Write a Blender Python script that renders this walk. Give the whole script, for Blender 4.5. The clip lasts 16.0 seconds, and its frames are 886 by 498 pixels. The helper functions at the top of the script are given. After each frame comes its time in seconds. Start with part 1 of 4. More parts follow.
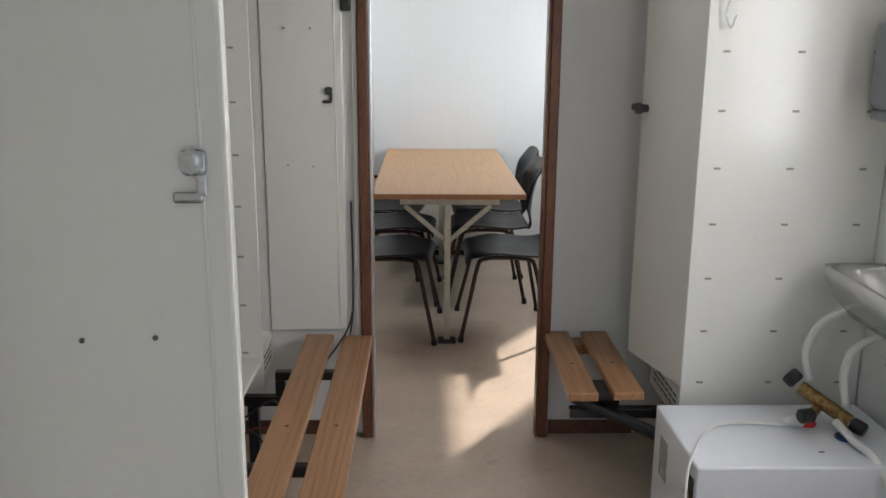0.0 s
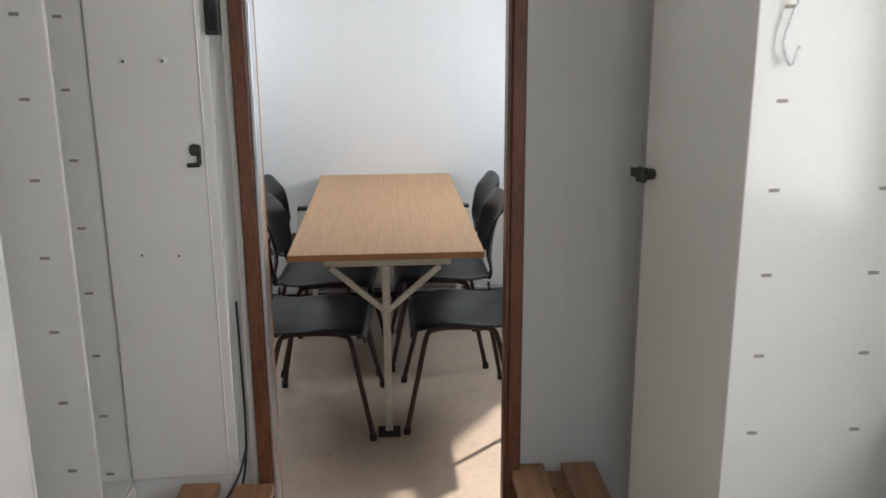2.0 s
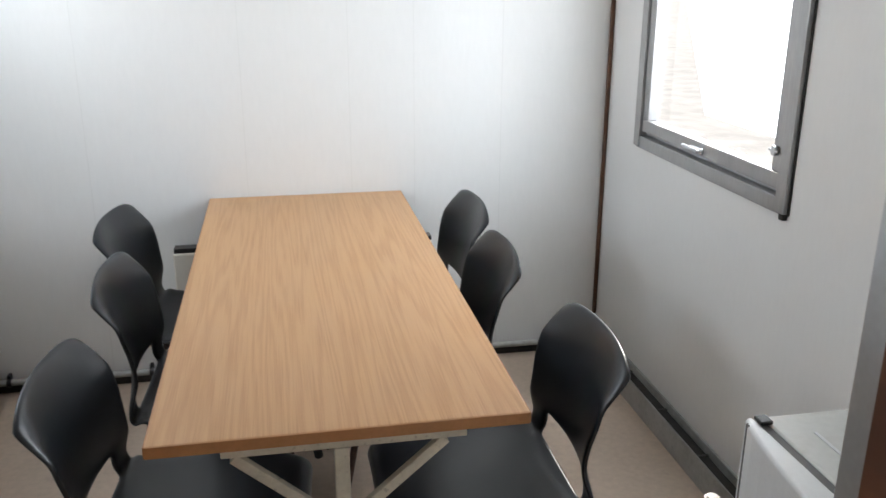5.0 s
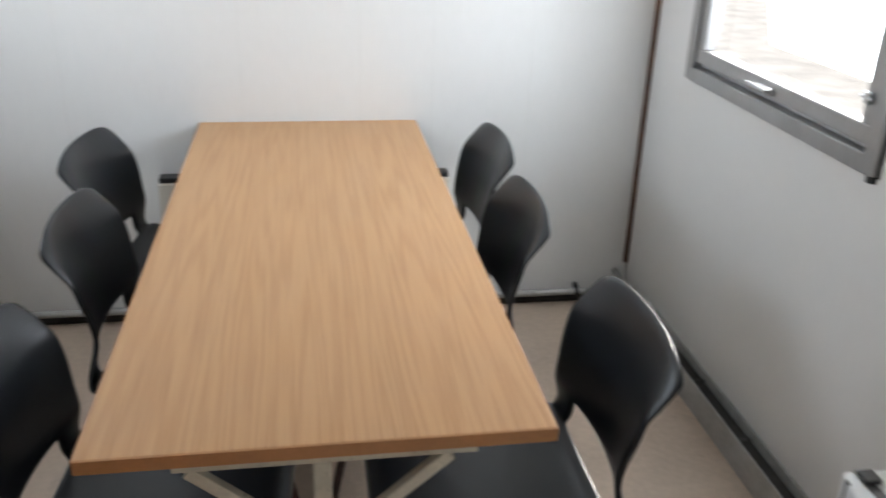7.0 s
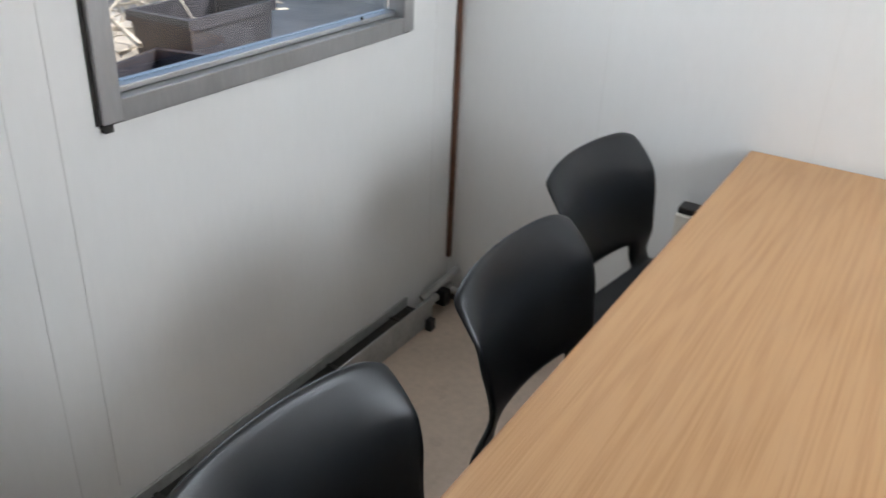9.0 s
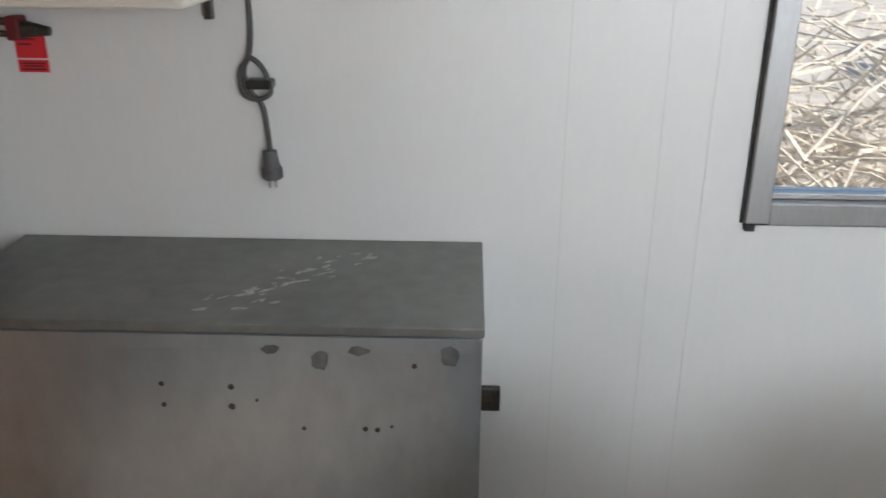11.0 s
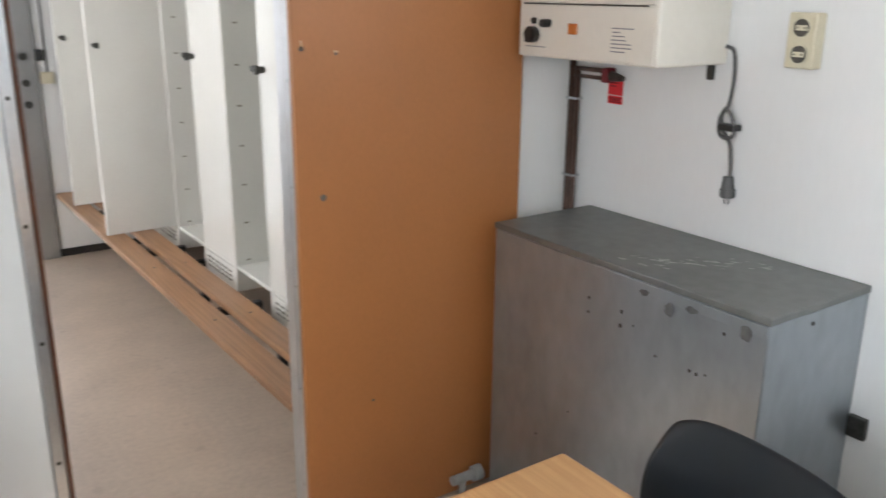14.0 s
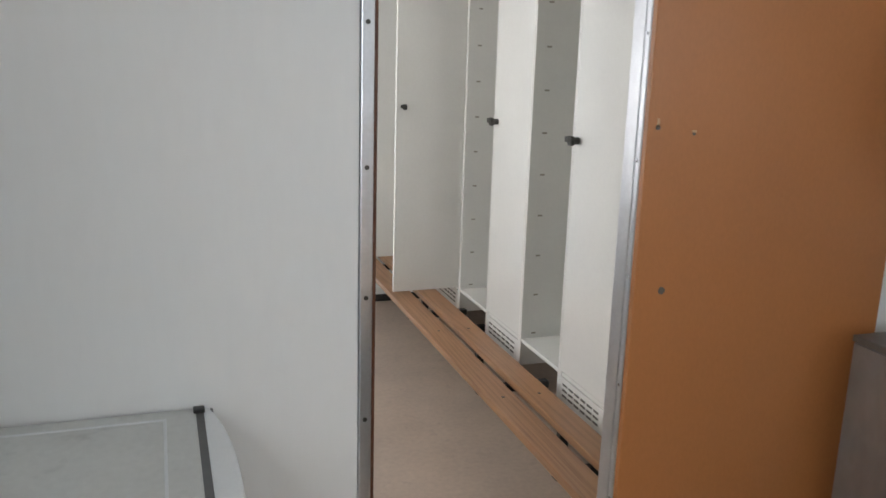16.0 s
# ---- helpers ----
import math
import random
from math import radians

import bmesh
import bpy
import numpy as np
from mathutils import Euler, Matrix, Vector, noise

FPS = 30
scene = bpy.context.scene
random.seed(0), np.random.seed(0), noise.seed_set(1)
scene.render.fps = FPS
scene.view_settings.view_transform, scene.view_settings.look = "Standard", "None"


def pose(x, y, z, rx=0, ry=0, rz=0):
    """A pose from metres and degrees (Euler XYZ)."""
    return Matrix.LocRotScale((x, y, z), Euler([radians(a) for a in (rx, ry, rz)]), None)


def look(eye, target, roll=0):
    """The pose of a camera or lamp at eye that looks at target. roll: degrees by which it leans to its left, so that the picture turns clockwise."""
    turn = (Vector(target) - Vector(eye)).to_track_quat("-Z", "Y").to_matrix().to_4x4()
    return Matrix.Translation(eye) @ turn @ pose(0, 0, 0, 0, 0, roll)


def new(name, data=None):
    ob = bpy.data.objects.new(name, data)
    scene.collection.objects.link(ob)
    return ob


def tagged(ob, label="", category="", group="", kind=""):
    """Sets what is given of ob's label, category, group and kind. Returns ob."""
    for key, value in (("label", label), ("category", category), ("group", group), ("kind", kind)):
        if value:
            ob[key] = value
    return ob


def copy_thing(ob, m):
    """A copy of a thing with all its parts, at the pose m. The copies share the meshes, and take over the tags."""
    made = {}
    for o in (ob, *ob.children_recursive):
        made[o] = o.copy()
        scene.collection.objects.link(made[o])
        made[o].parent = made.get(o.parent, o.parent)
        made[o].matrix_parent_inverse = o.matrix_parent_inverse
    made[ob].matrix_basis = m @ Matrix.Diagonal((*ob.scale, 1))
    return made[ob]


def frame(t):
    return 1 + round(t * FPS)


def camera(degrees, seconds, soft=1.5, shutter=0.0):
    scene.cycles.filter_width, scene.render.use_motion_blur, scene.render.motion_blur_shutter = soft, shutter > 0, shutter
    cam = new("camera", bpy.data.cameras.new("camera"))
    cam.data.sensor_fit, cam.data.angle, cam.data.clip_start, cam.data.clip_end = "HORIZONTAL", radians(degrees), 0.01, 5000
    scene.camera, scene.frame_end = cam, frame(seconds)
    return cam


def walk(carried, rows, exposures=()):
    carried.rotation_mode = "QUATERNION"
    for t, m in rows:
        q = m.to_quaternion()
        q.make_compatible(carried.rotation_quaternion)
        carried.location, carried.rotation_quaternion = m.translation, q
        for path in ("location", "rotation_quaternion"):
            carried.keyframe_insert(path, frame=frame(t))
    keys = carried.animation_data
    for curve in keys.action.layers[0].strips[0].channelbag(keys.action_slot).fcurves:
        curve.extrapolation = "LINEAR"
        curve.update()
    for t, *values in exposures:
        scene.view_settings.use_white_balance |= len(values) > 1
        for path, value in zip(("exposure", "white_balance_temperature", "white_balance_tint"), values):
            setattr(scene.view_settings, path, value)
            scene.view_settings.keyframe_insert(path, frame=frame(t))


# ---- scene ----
cam = camera(55.2, 16.0, shutter=0.3)
PATH = [
    (0, (0.73, 2.167, 1.44), (0.773, 4.111, 0.972), 0.4),
    (0.5, (0.724, 2.385, 1.431), (0.782, 4.323, 0.94), 1.2),
    (1, (0.719, 2.621, 1.522), (0.806, 4.56, 1.041), 1.1),
    (1.5, (0.764, 2.79, 1.574), (0.934, 4.723, 1.087), 0.1),
    (2, (0.855, 3.073, 1.556), (0.982, 5.005, 1.057), -0.4),
    (2.5, (0.857, 3.368, 1.551), (0.911, 5.3, 1.039), -0.0),
    (3, (0.828, 3.704, 1.567), (0.86, 5.638, 1.057), 0.2),
    (3.5, (0.823, 3.988, 1.562), (0.861, 5.916, 1.033), -0.7),
    (4, (0.822, 4.305, 1.589), (0.884, 6.227, 1.037), -1.4),
    (4.5, (0.748, 4.545, 1.586), (0.999, 6.445, 1.015), -0.8),
    (6.8, (0.833, 5.036, 1.549), (1.288, 6.796, 0.715), 2.0),
    (7, (0.835, 5.076, 1.552), (1.142, 6.877, 0.738), 1.9),
    (7.5, (0.792, 5.261, 1.538), (0.848, 7.086, 0.723), 2.0),
    (8, (0.752, 5.47, 1.536), (0.616, 7.271, 0.675), 3.3),
    (8.5, (0.789, 5.565, 1.505), (0.275, 7.285, 0.623), 2.6),
    (9, (0.87, 5.778, 1.496), (-0.043, 7.304, 0.579), 2.5),
    (9.5, (0.901, 5.902, 1.503), (-0.373, 7.15, 0.598), 2.9),
    (10, (0.949, 5.995, 1.513), (-0.68, 6.772, 0.652), 2.7),
    (12.3, (1.335, 6.588, 1.505), (-0.419, 5.844, 0.895), -1.0),
    (12.5, (1.312, 6.683, 1.49), (-0.393, 5.84, 0.873), -0.6),
    (13, (1.314, 6.819, 1.512), (-0.207, 5.677, 0.891), 0.8),
    (13.5, (1.361, 6.987, 1.528), (0.02, 5.631, 0.927), 1.5),
    (14, (1.449, 7.143, 1.558), (0.351, 5.577, 0.974), 0.5),
    (14.5, (1.515, 7.212, 1.564), (0.703, 5.467, 1.021), -0.1),
    (15, (1.539, 7.214, 1.57), (0.887, 5.391, 1.068), 0.1),
    (15.5, (1.536, 7.108, 1.549), (0.941, 5.251, 1.105), 1.0),
    (16, (1.568, 6.849, 1.574), (0.945, 5.005, 1.114), 1.7),
]
walk(cam, [(t, look(eye, target, roll)) for t, eye, target, roll in PATH],
     exposures=[(0, 0.25), (1.5, 0.2), (3.5, 0.45), (4.5, 0.5), (7, 0.48), (8, 0.45), (9.5, 0.4), (10.2, 0.3), (12.3, 0.5), (12.5, 0.5), (13.0, 0.8), (13.5, 0.95), (14.5, 0.65), (15, 0.5), (15.5, 0.4), (16, 0.38)])

# ---- world and light ----
world = bpy.data.worlds.new("World")
scene.world = world
world.use_nodes = True
wn = world.node_tree.nodes
sky = wn.new("ShaderNodeTexSky")
sky.sky_type, sky.sun_disc = 'NISHITA', False
sky.sun_elevation = radians(40)
sky.sun_rotation = math.atan2(0.68, 0.98)
wn["Background"].inputs[1].default_value = 0.12
world.node_tree.links.new(sky.outputs[0], wn["Background"].inputs[0])
sun_data = bpy.data.lights.new("sun", 'SUN')
sun_data.energy, sun_data.angle, sun_data.color = 5.0, radians(2.2), (1.0, 0.93, 0.84)
sun = new("sun", sun_data)
sun.matrix_world = look((0.68 * 8, 1.02 * 8, 8), (0, 0, 0))


def sky_lamp(name, x, y, z, w, h, turn, power, tint=(0.86, 0.93, 1.0), tilt=90):
    d = bpy.data.lights.new(name, 'AREA')
    d.shape, d.size, d.size_y, d.energy, d.color = 'RECTANGLE', w, h, power, tint
    ob = new(name, d)
    ob.matrix_world = pose(x, y, z, tilt, 0, turn)
    return ob


sky_lamp("window_light", -0.45, 7.21, 1.68, 0.9, 0.40, -90, 9)
sky_lamp("window_light", 2.175, 7.17, 1.48, 0.8, 0.82, 90, 13, tilt=74)
sky_lamp("window_light", 2.115, 3.66, 1.48, 0.72, 0.85, 90, 10, (0.97, 0.97, 1.0))

sky_lamp("entrance_light", 1.09, 1.76, 1.05, 0.78, 1.9, 0, 2.2)

# ---- materials ----


def mat(name, color, rough=0.5, metal=0.0, vary=0.08, scale=6.0, fine=60.0, bump=0.05, stretch=(1, 1, 1), dark=None, spots=0.0, per=0.0, coat=0.0):
    m = bpy.data.materials.new(name)
    m.use_nodes = True
    n, l = m.node_tree.nodes, m.node_tree.links
    b = n["Principled BSDF"]
    b.inputs["Metallic"].default_value = metal
    b.inputs["Coat Weight"].default_value = coat
    tc, mp = n.new("ShaderNodeTexCoord"), n.new("ShaderNodeMapping")
    mp.inputs["Scale"].default_value = stretch
    l.new(tc.outputs["Object"], mp.inputs[0])
    n1, n2 = n.new("ShaderNodeTexNoise"), n.new("ShaderNodeTexNoise")
    n1.inputs["Scale"].default_value, n1.inputs["Detail"].default_value = scale, 5
    n2.inputs["Scale"].default_value, n2.inputs["Detail"].default_value = fine, 4
    l.new(mp.outputs[0], n1.inputs[0])
    l.new(mp.outputs[0], n2.inputs[0])
    ramp = n.new("ShaderNodeValToRGB")
    lo = [c * (1 - vary * 2.2) for c in color] if dark is None else dark
    hi = [min(1, c * (1 + vary)) for c in color]
    ramp.color_ramp.elements[0].color, ramp.color_ramp.elements[0].position = (*lo, 1), 0.3
    ramp.color_ramp.elements[1].color, ramp.color_ramp.elements[1].position = (*hi, 1), 0.68
    mix = n.new("ShaderNodeMath")
    mix.operation = 'MULTIPLY_ADD'
    mix.inputs[1].default_value = 0.4
    l.new(n2.outputs[0], mix.inputs[0])
    m2 = n.new("ShaderNodeMath")
    m2.operation = 'MULTIPLY'
    m2.inputs[1].default_value = 0.6
    l.new(n1.outputs[0], m2.inputs[0])
    l.new(m2.outputs[0], mix.inputs[2])
    l.new(mix.outputs[0], ramp.inputs[0])
    out = ramp.outputs[0]
    if spots > 0:
        n3, r3, mx = n.new("ShaderNodeTexNoise"), n.new("ShaderNodeValToRGB"), n.new("ShaderNodeMix")
        n3.inputs["Scale"].default_value, n3.inputs["Detail"].default_value = scale * 3.1, 6
        l.new(tc.outputs["Object"], n3.inputs[0])
        r3.color_ramp.elements[0].position, r3.color_ramp.elements[1].position = 0.62, 0.72
        mx.data_type = 'RGBA'
        sc = n.new("ShaderNodeMath")
        sc.operation = 'MULTIPLY'
        sc.inputs[1].default_value = spots
        l.new(n3.outputs[0], r3.inputs[0])
        l.new(r3.outputs[0], sc.inputs[0])
        l.new(sc.outputs[0], mx.inputs[0])
        l.new(out, mx.inputs[6])
        mx.inputs[7].default_value = (*[c * 0.45 for c in color], 1)
        out = mx.outputs[2]
    if per > 0:
        oi, hs = n.new("ShaderNodeObjectInfo"), n.new("ShaderNodeHueSaturation")
        mr = n.new("ShaderNodeMapRange")
        mr.inputs[3].default_value, mr.inputs[4].default_value = 1 - per, 1 + per
        l.new(oi.outputs["Random"], mr.inputs[0])
        l.new(mr.outputs[0], hs.inputs["Value"])
        l.new(out, hs.inputs["Color"])
        out = hs.outputs[0]
    l.new(out, b.inputs["Base Color"])
    rr = n.new("ShaderNodeMapRange")
    rr.inputs[3].default_value, rr.inputs[4].default_value = max(0.02, rough - 0.025), min(1, rough + 0.035)
    l.new(n1.outputs[0], rr.inputs[0])
    l.new(rr.outputs[0], b.inputs["Roughness"])
    if bump:
        bp = n.new("ShaderNodeBump")
        bp.inputs["Strength"].default_value, bp.inputs["Distance"].default_value = bump, 0.004
        l.new(mix.outputs[0], bp.inputs["Height"])
        l.new(bp.outputs[0], b.inputs["Normal"])
    return m


def wood_grain(name, light, darker, rough, along=(1, 1, 1), ring=9.0, plates=0.5):
    """Laminate or plank wood: long fibres and arched figure, both along local y."""
    m = bpy.data.materials.new(name)
    m.use_nodes = True
    n, l = m.node_tree.nodes, m.node_tree.links
    b = n["Principled BSDF"]
    tc, mp, mf = n.new("ShaderNodeTexCoord"), n.new("ShaderNodeMapping"), n.new("ShaderNodeMapping")
    mp.inputs["Scale"].default_value = (along[0] * 5, along[1] * 0.3, along[2] * 5)
    mf.inputs["Scale"].default_value = (along[0] * 240, along[1] * 4, along[2] * 240)
    l.new(tc.outputs["Object"], mp.inputs[0])
    l.new(tc.outputs["Object"], mf.inputs[0])
    big, sine, fib = n.new("ShaderNodeTexNoise"), n.new("ShaderNodeMath"), n.new("ShaderNodeTexNoise")
    big.inputs["Scale"].default_value, big.inputs["Detail"].default_value, big.inputs["Roughness"].default_value = 1.6, 2.0, 0.35
    l.new(mp.outputs[0], big.inputs[0])
    k = n.new("ShaderNodeMath")
    k.operation = 'MULTIPLY'
    k.inputs[1].default_value = ring * 14
    l.new(big.outputs[0], k.inputs[0])
    sine.operation = 'SINE'
    l.new(k.outputs[0], sine.inputs[0])
    fib.inputs["Scale"].default_value, fib.inputs["Detail"].default_value = 1.0, 3.0
    l.new(mf.outputs[0], fib.inputs[0])
    a1 = n.new("ShaderNodeMath")
    a1.operation = 'MULTIPLY_ADD'
    a1.inputs[1].default_value, a1.inputs[2].default_value = 0.14 * plates, 0.0
    l.new(sine.outputs[0], a1.inputs[0])
    a2 = n.new("ShaderNodeMath")
    a2.operation = 'ADD'
    l.new(a1.outputs[0], a2.inputs[0])
    l.new(fib.outputs[0], a2.inputs[1])
    ramp = n.new("ShaderNodeValToRGB")
    ramp.color_ramp.elements[0].color, ramp.color_ramp.elements[0].position = (*darker, 1), 0.25
    ramp.color_ramp.elements[1].color, ramp.color_ramp.elements[1].position = (*light, 1), 0.6
    l.new(a2.outputs[0], ramp.inputs[0])
    l.new(ramp.outputs[0], b.inputs["Base Color"])
    b.inputs["Roughness"].default_value = rough
    bp = n.new("ShaderNodeBump")
    bp.inputs["Strength"].default_value, bp.inputs["Distance"].default_value = 0.06, 0.002
    l.new(a2.outputs[0], bp.inputs["Height"])
    l.new(bp.outputs[0], b.inputs["Normal"])
    return m


def plain(name, color, rough=0.5, metal=0.0):
    return mat(name, color, rough, metal, vary=0.05, scale=20, fine=150, bump=0.02)


WALL = mat("wall_panel_white", (0.80, 0.80, 0.79), 0.38, vary=0.014, scale=2.2, fine=70, bump=0.015, stretch=(1, 1, 0.25))
WALL_B = mat("partition_white", (0.75, 0.75, 0.735), 0.42, vary=0.012, scale=2.2, fine=60, bump=0.012, stretch=(1, 1, 0.2))
CEIL = mat("ceiling_white", (0.8, 0.8, 0.78), 0.6, vary=0.02)
FLOOR = mat("linoleum_beige", (0.56, 0.445, 0.35), 0.36, vary=0.09, scale=3.5, fine=45, bump=0.06, spots=0.25)
LOCKER = mat("locker_enamel", (0.76, 0.755, 0.71), 0.17, vary=0.02, scale=4, fine=80, bump=0.03)
SLOT_P = plain("punched_edge", (0.30, 0.28, 0.22), 0.5)
SLOT = plain("slot_dark", (0.10, 0.09, 0.075), 0.6)
HASP = mat("hasp_zinc", (0.10, 0.098, 0.09), 0.38, 0.9, vary=0.2, scale=60, fine=200)
ZINC = mat("bright_zinc", (0.62, 0.64, 0.66), 0.25, 1.0, vary=0.1, scale=60, fine=200)
ALU = mat("aluminium_profile", (0.42, 0.42, 0.42), 0.42, 0.75, vary=0.07, scale=12, fine=120, stretch=(1, 1, 0.2))
ALU_B = mat("aluminium_bright", (0.62, 0.63, 0.65), 0.3, 0.9, vary=0.05, scale=12, fine=120)
FRAME_W = wood_grain("brown_door_frame", (0.17, 0.062, 0.028), (0.075, 0.026, 0.013), 0.38, along=(1, 1, 0.12), ring=3)
BOARD = mat("hardboard_brown", (0.41, 0.160, 0.050), 0.42, vary=0.05, scale=2.0, fine=140, bump=0.04, stretch=(1, 1, 0.5))
BOARD_E = plain("hardboard_edge", (0.55, 0.36, 0.2), 0.7)
OAK = wood_grain("oak_laminate", (0.50, 0.285, 0.13), (0.40, 0.21, 0.085), 0.36, along=(2.4, 1.2, 1), ring=4, plates=0.8)
OAK_E = mat("oak_edge_band", (0.42, 0.2, 0.08), 0.4, vary=0.08, scale=10, fine=90)
SLAT = wood_grain("bench_pine", (0.37, 0.19, 0.09), (0.25, 0.12, 0.052), 0.38, ring=5, plates=0.9)
BLACK_S = mat("black_steel", (0.022, 0.022, 0.024), 0.35, 0.3, vary=0.2, scale=20)
SHELL = mat("black_plastic", (0.006, 0.0085, 0.012), 0.32, vary=0.12, scale=8, fine=400, bump=0.12)
TUBE = mat("brown_tube", (0.055, 0.03, 0.024), 0.32, 0.4, vary=0.2, scale=30)
RUBBER = plain("rubber", (0.02, 0.018, 0.017), 0.7)
LEG = mat("chipped_cream_steel", (0.58, 0.56, 0.47), 0.45, vary=0.08, scale=25, fine=120, spots=0.7)
GALV = mat("galvanised_steel", (0.37, 0.405, 0.435), 0.30, 0.72, vary=0.10, scale=5, fine=24, bump=0.04, spots=0.0, stretch=(1, 1, 0.55))
GALV_T = mat("galvanised_top", (0.21, 0.215, 0.21), 0.42, 0.6, vary=0.12, scale=5, fine=26, spots=0.2)
STAIN = mat("rubbed_stain", (0.16, 0.165, 0.165), 0.5, 0.5, vary=0.2, scale=40)
SCUFF = mat("pale_scuffs", (0.45, 0.45, 0.43), 0.6, 0.3, vary=0.3, scale=40)
CREAM = mat("heater_enamel", (0.78, 0.74, 0.66), 0.32, vary=0.02)
IVORY = plain("socket_ivory", (0.66, 0.60, 0.44), 0.35)
BLACK = plain("black_plastic_knob", (0.02, 0.02, 0.02), 0.35)
GREYC = plain("grey_cable", (0.10, 0.10, 0.10), 0.5)
RED = plain("red_sticker", (0.75, 0.03, 0.04), 0.5)
RED_D = plain("sticker_print", (0.16, 0.01, 0.015), 0.5)
INK = plain("print_grey", (0.25, 0.25, 0.26), 0.6)
ORANGE = plain("orange_switch", (0.55, 0.16, 0.03), 0.3)
COPPER = mat("painted_pipe", (0.10, 0.055, 0.04), 0.4, 0.3, vary=0.2, scale=20)
GREYP = mat("grey_pipe", (0.42, 0.42, 0.41), 0.42, 0.2, vary=0.12, scale=14, spots=0.3)
DIRT = mat("dark_skirting", (0.028, 0.025, 0.022), 0.6, vary=0.3, scale=20)
BROWN_T = mat("brown_trim", (0.13, 0.055, 0.03), 0.45, vary=0.25, scale=20, spots=0.3)
FRIDGE = mat("fridge_white", (0.70, 0.72, 0.73), 0.34, vary=0.03, scale=8, fine=120)
FRIDGE_T = mat("fridge_top_dirty", (0.60, 0.61, 0.59), 0.42, vary=0.06, scale=4, fine=60, spots=0.35)
SEAL = plain("grey_seal", (0.14, 0.14, 0.14), 0.7)
HANDLE = plain("taupe_handle", (0.13, 0.105, 0.09), 0.4)
BOXW = mat("appliance_white", (0.74, 0.76, 0.80), 0.32, vary=0.02)
STEEL = mat("stainless", (0.62, 0.62, 0.62), 0.2, 1.0, vary=0.04, scale=30)
HOSE = plain("hose_white", (0.75, 0.75, 0.72), 0.4)
BRASS = mat("old_brass", (0.32, 0.2, 0.08), 0.4, 0.9, vary=0.25, scale=60)
BLUE = plain("blue_cap", (0.03, 0.07, 0.17), 0.4)
DISP = plain("dispenser_grey", (0.22, 0.23, 0.26), 0.35)
GROUND = mat("gravel_ground", (0.55, 0.52, 0.47), 0.9, vary=0.2, scale=3, fine=40, bump=0.4)
TUB = mat("black_tub", (0.05, 0.05, 0.065), 0.45, vary=0.2, scale=10)
SOIL = mat("soil", (0.06, 0.045, 0.035), 0.95, vary=0.3, scale=20)
TWIG = mat("dry_twigs", (0.78, 0.72, 0.62), 0.8, vary=0.25, scale=12)
FENCE = mat("weathered_fence", (0.72, 0.70, 0.66), 0.8, vary=0.15, scale=5, fine=50, stretch=(1, 1, 0.1), per=0.12)
PINK = plain("faded_red_post", (0.5, 0.2, 0.18), 0.7)
PALE = mat("pale_render", (0.7, 0.69, 0.66), 0.9, vary=0.04)
GLASS = bpy.data.materials.new("window_glass")
GLASS.use_nodes = True
gn = GLASS.node_tree.nodes["Principled BSDF"]
gn.inputs["Base Color"].default_value = (1, 1, 1, 1)
gn.inputs["Transmission Weight"].default_value, gn.inputs["Roughness"].default_value, gn.inputs["IOR"].default_value = 1.0, 0.0, 1.45

# ---- mesh helpers ----


def link(name, bm, material, parent=None, label="", smooth=False):
    me = bpy.data.meshes.new(name)
    bmesh.ops.recalc_face_normals(bm, faces=bm.faces)
    bm.to_mesh(me)
    bm.free()
    me.materials.append(material)
    if smooth:
        for p in me.polygons:
            p.use_smooth = True
    ob = new(name, me)
    ob.parent = parent
    if label:
        tagged(ob, label)
    return ob


part = link


def empty(name, label, category, group="", kind="", at=(0, 0, 0)):
    ob = tagged(new(name), label, category, group, kind)
    ob.location = at
    return ob


def bx(x0, x1, y0, y1, z0, z1, bevel=0.0, bm=None, seg=2):
    """A box between the bounds, with rounded edges, added to bm."""
    own = bmesh.new()
    bmesh.ops.create_cube(own, size=1)
    for v in own.verts:
        v.co = Vector(((x0 + x1) / 2 + v.co.x * (x1 - x0), (y0 + y1) / 2 + v.co.y * (y1 - y0), (z0 + z1) / 2 + v.co.z * (z1 - z0)))
    if bevel:
        bmesh.ops.bevel(own, geom=own.edges[:], offset=bevel, segments=seg, affect='EDGES', profile=0.5)
    return join(bm, own)


def join(bm, own, m=None):
    if m is not None:
        bmesh.ops.transform(own, matrix=m, verts=own.verts)
    if bm is None:
        return own
    me = bpy.data.meshes.new("tmp")
    own.to_mesh(me)
    own.free()
    bm.from_mesh(me)
    bpy.data.meshes.remove(me)
    return bm


def cyl(p, q, r, bm=None, seg=14, r2=None, bevel=0.0):
    p, q = Vector(p), Vector(q)
    own = bmesh.new()
    bmesh.ops.create_cone(own, cap_ends=True, segments=seg, radius1=r, radius2=r if r2 is None else r2, depth=(q - p).length)
    if bevel:
        rims = [e for e in own.edges if abs(e.verts[0].co.z - e.verts[1].co.z) < 1e-5]
        bmesh.ops.bevel(own, geom=rims, offset=bevel, segments=2, affect='EDGES')
    m = Matrix.Translation((p + q) / 2) @ (q - p).to_track_quat("Z", "Y").to_matrix().to_4x4()
    return join(bm, own, m)


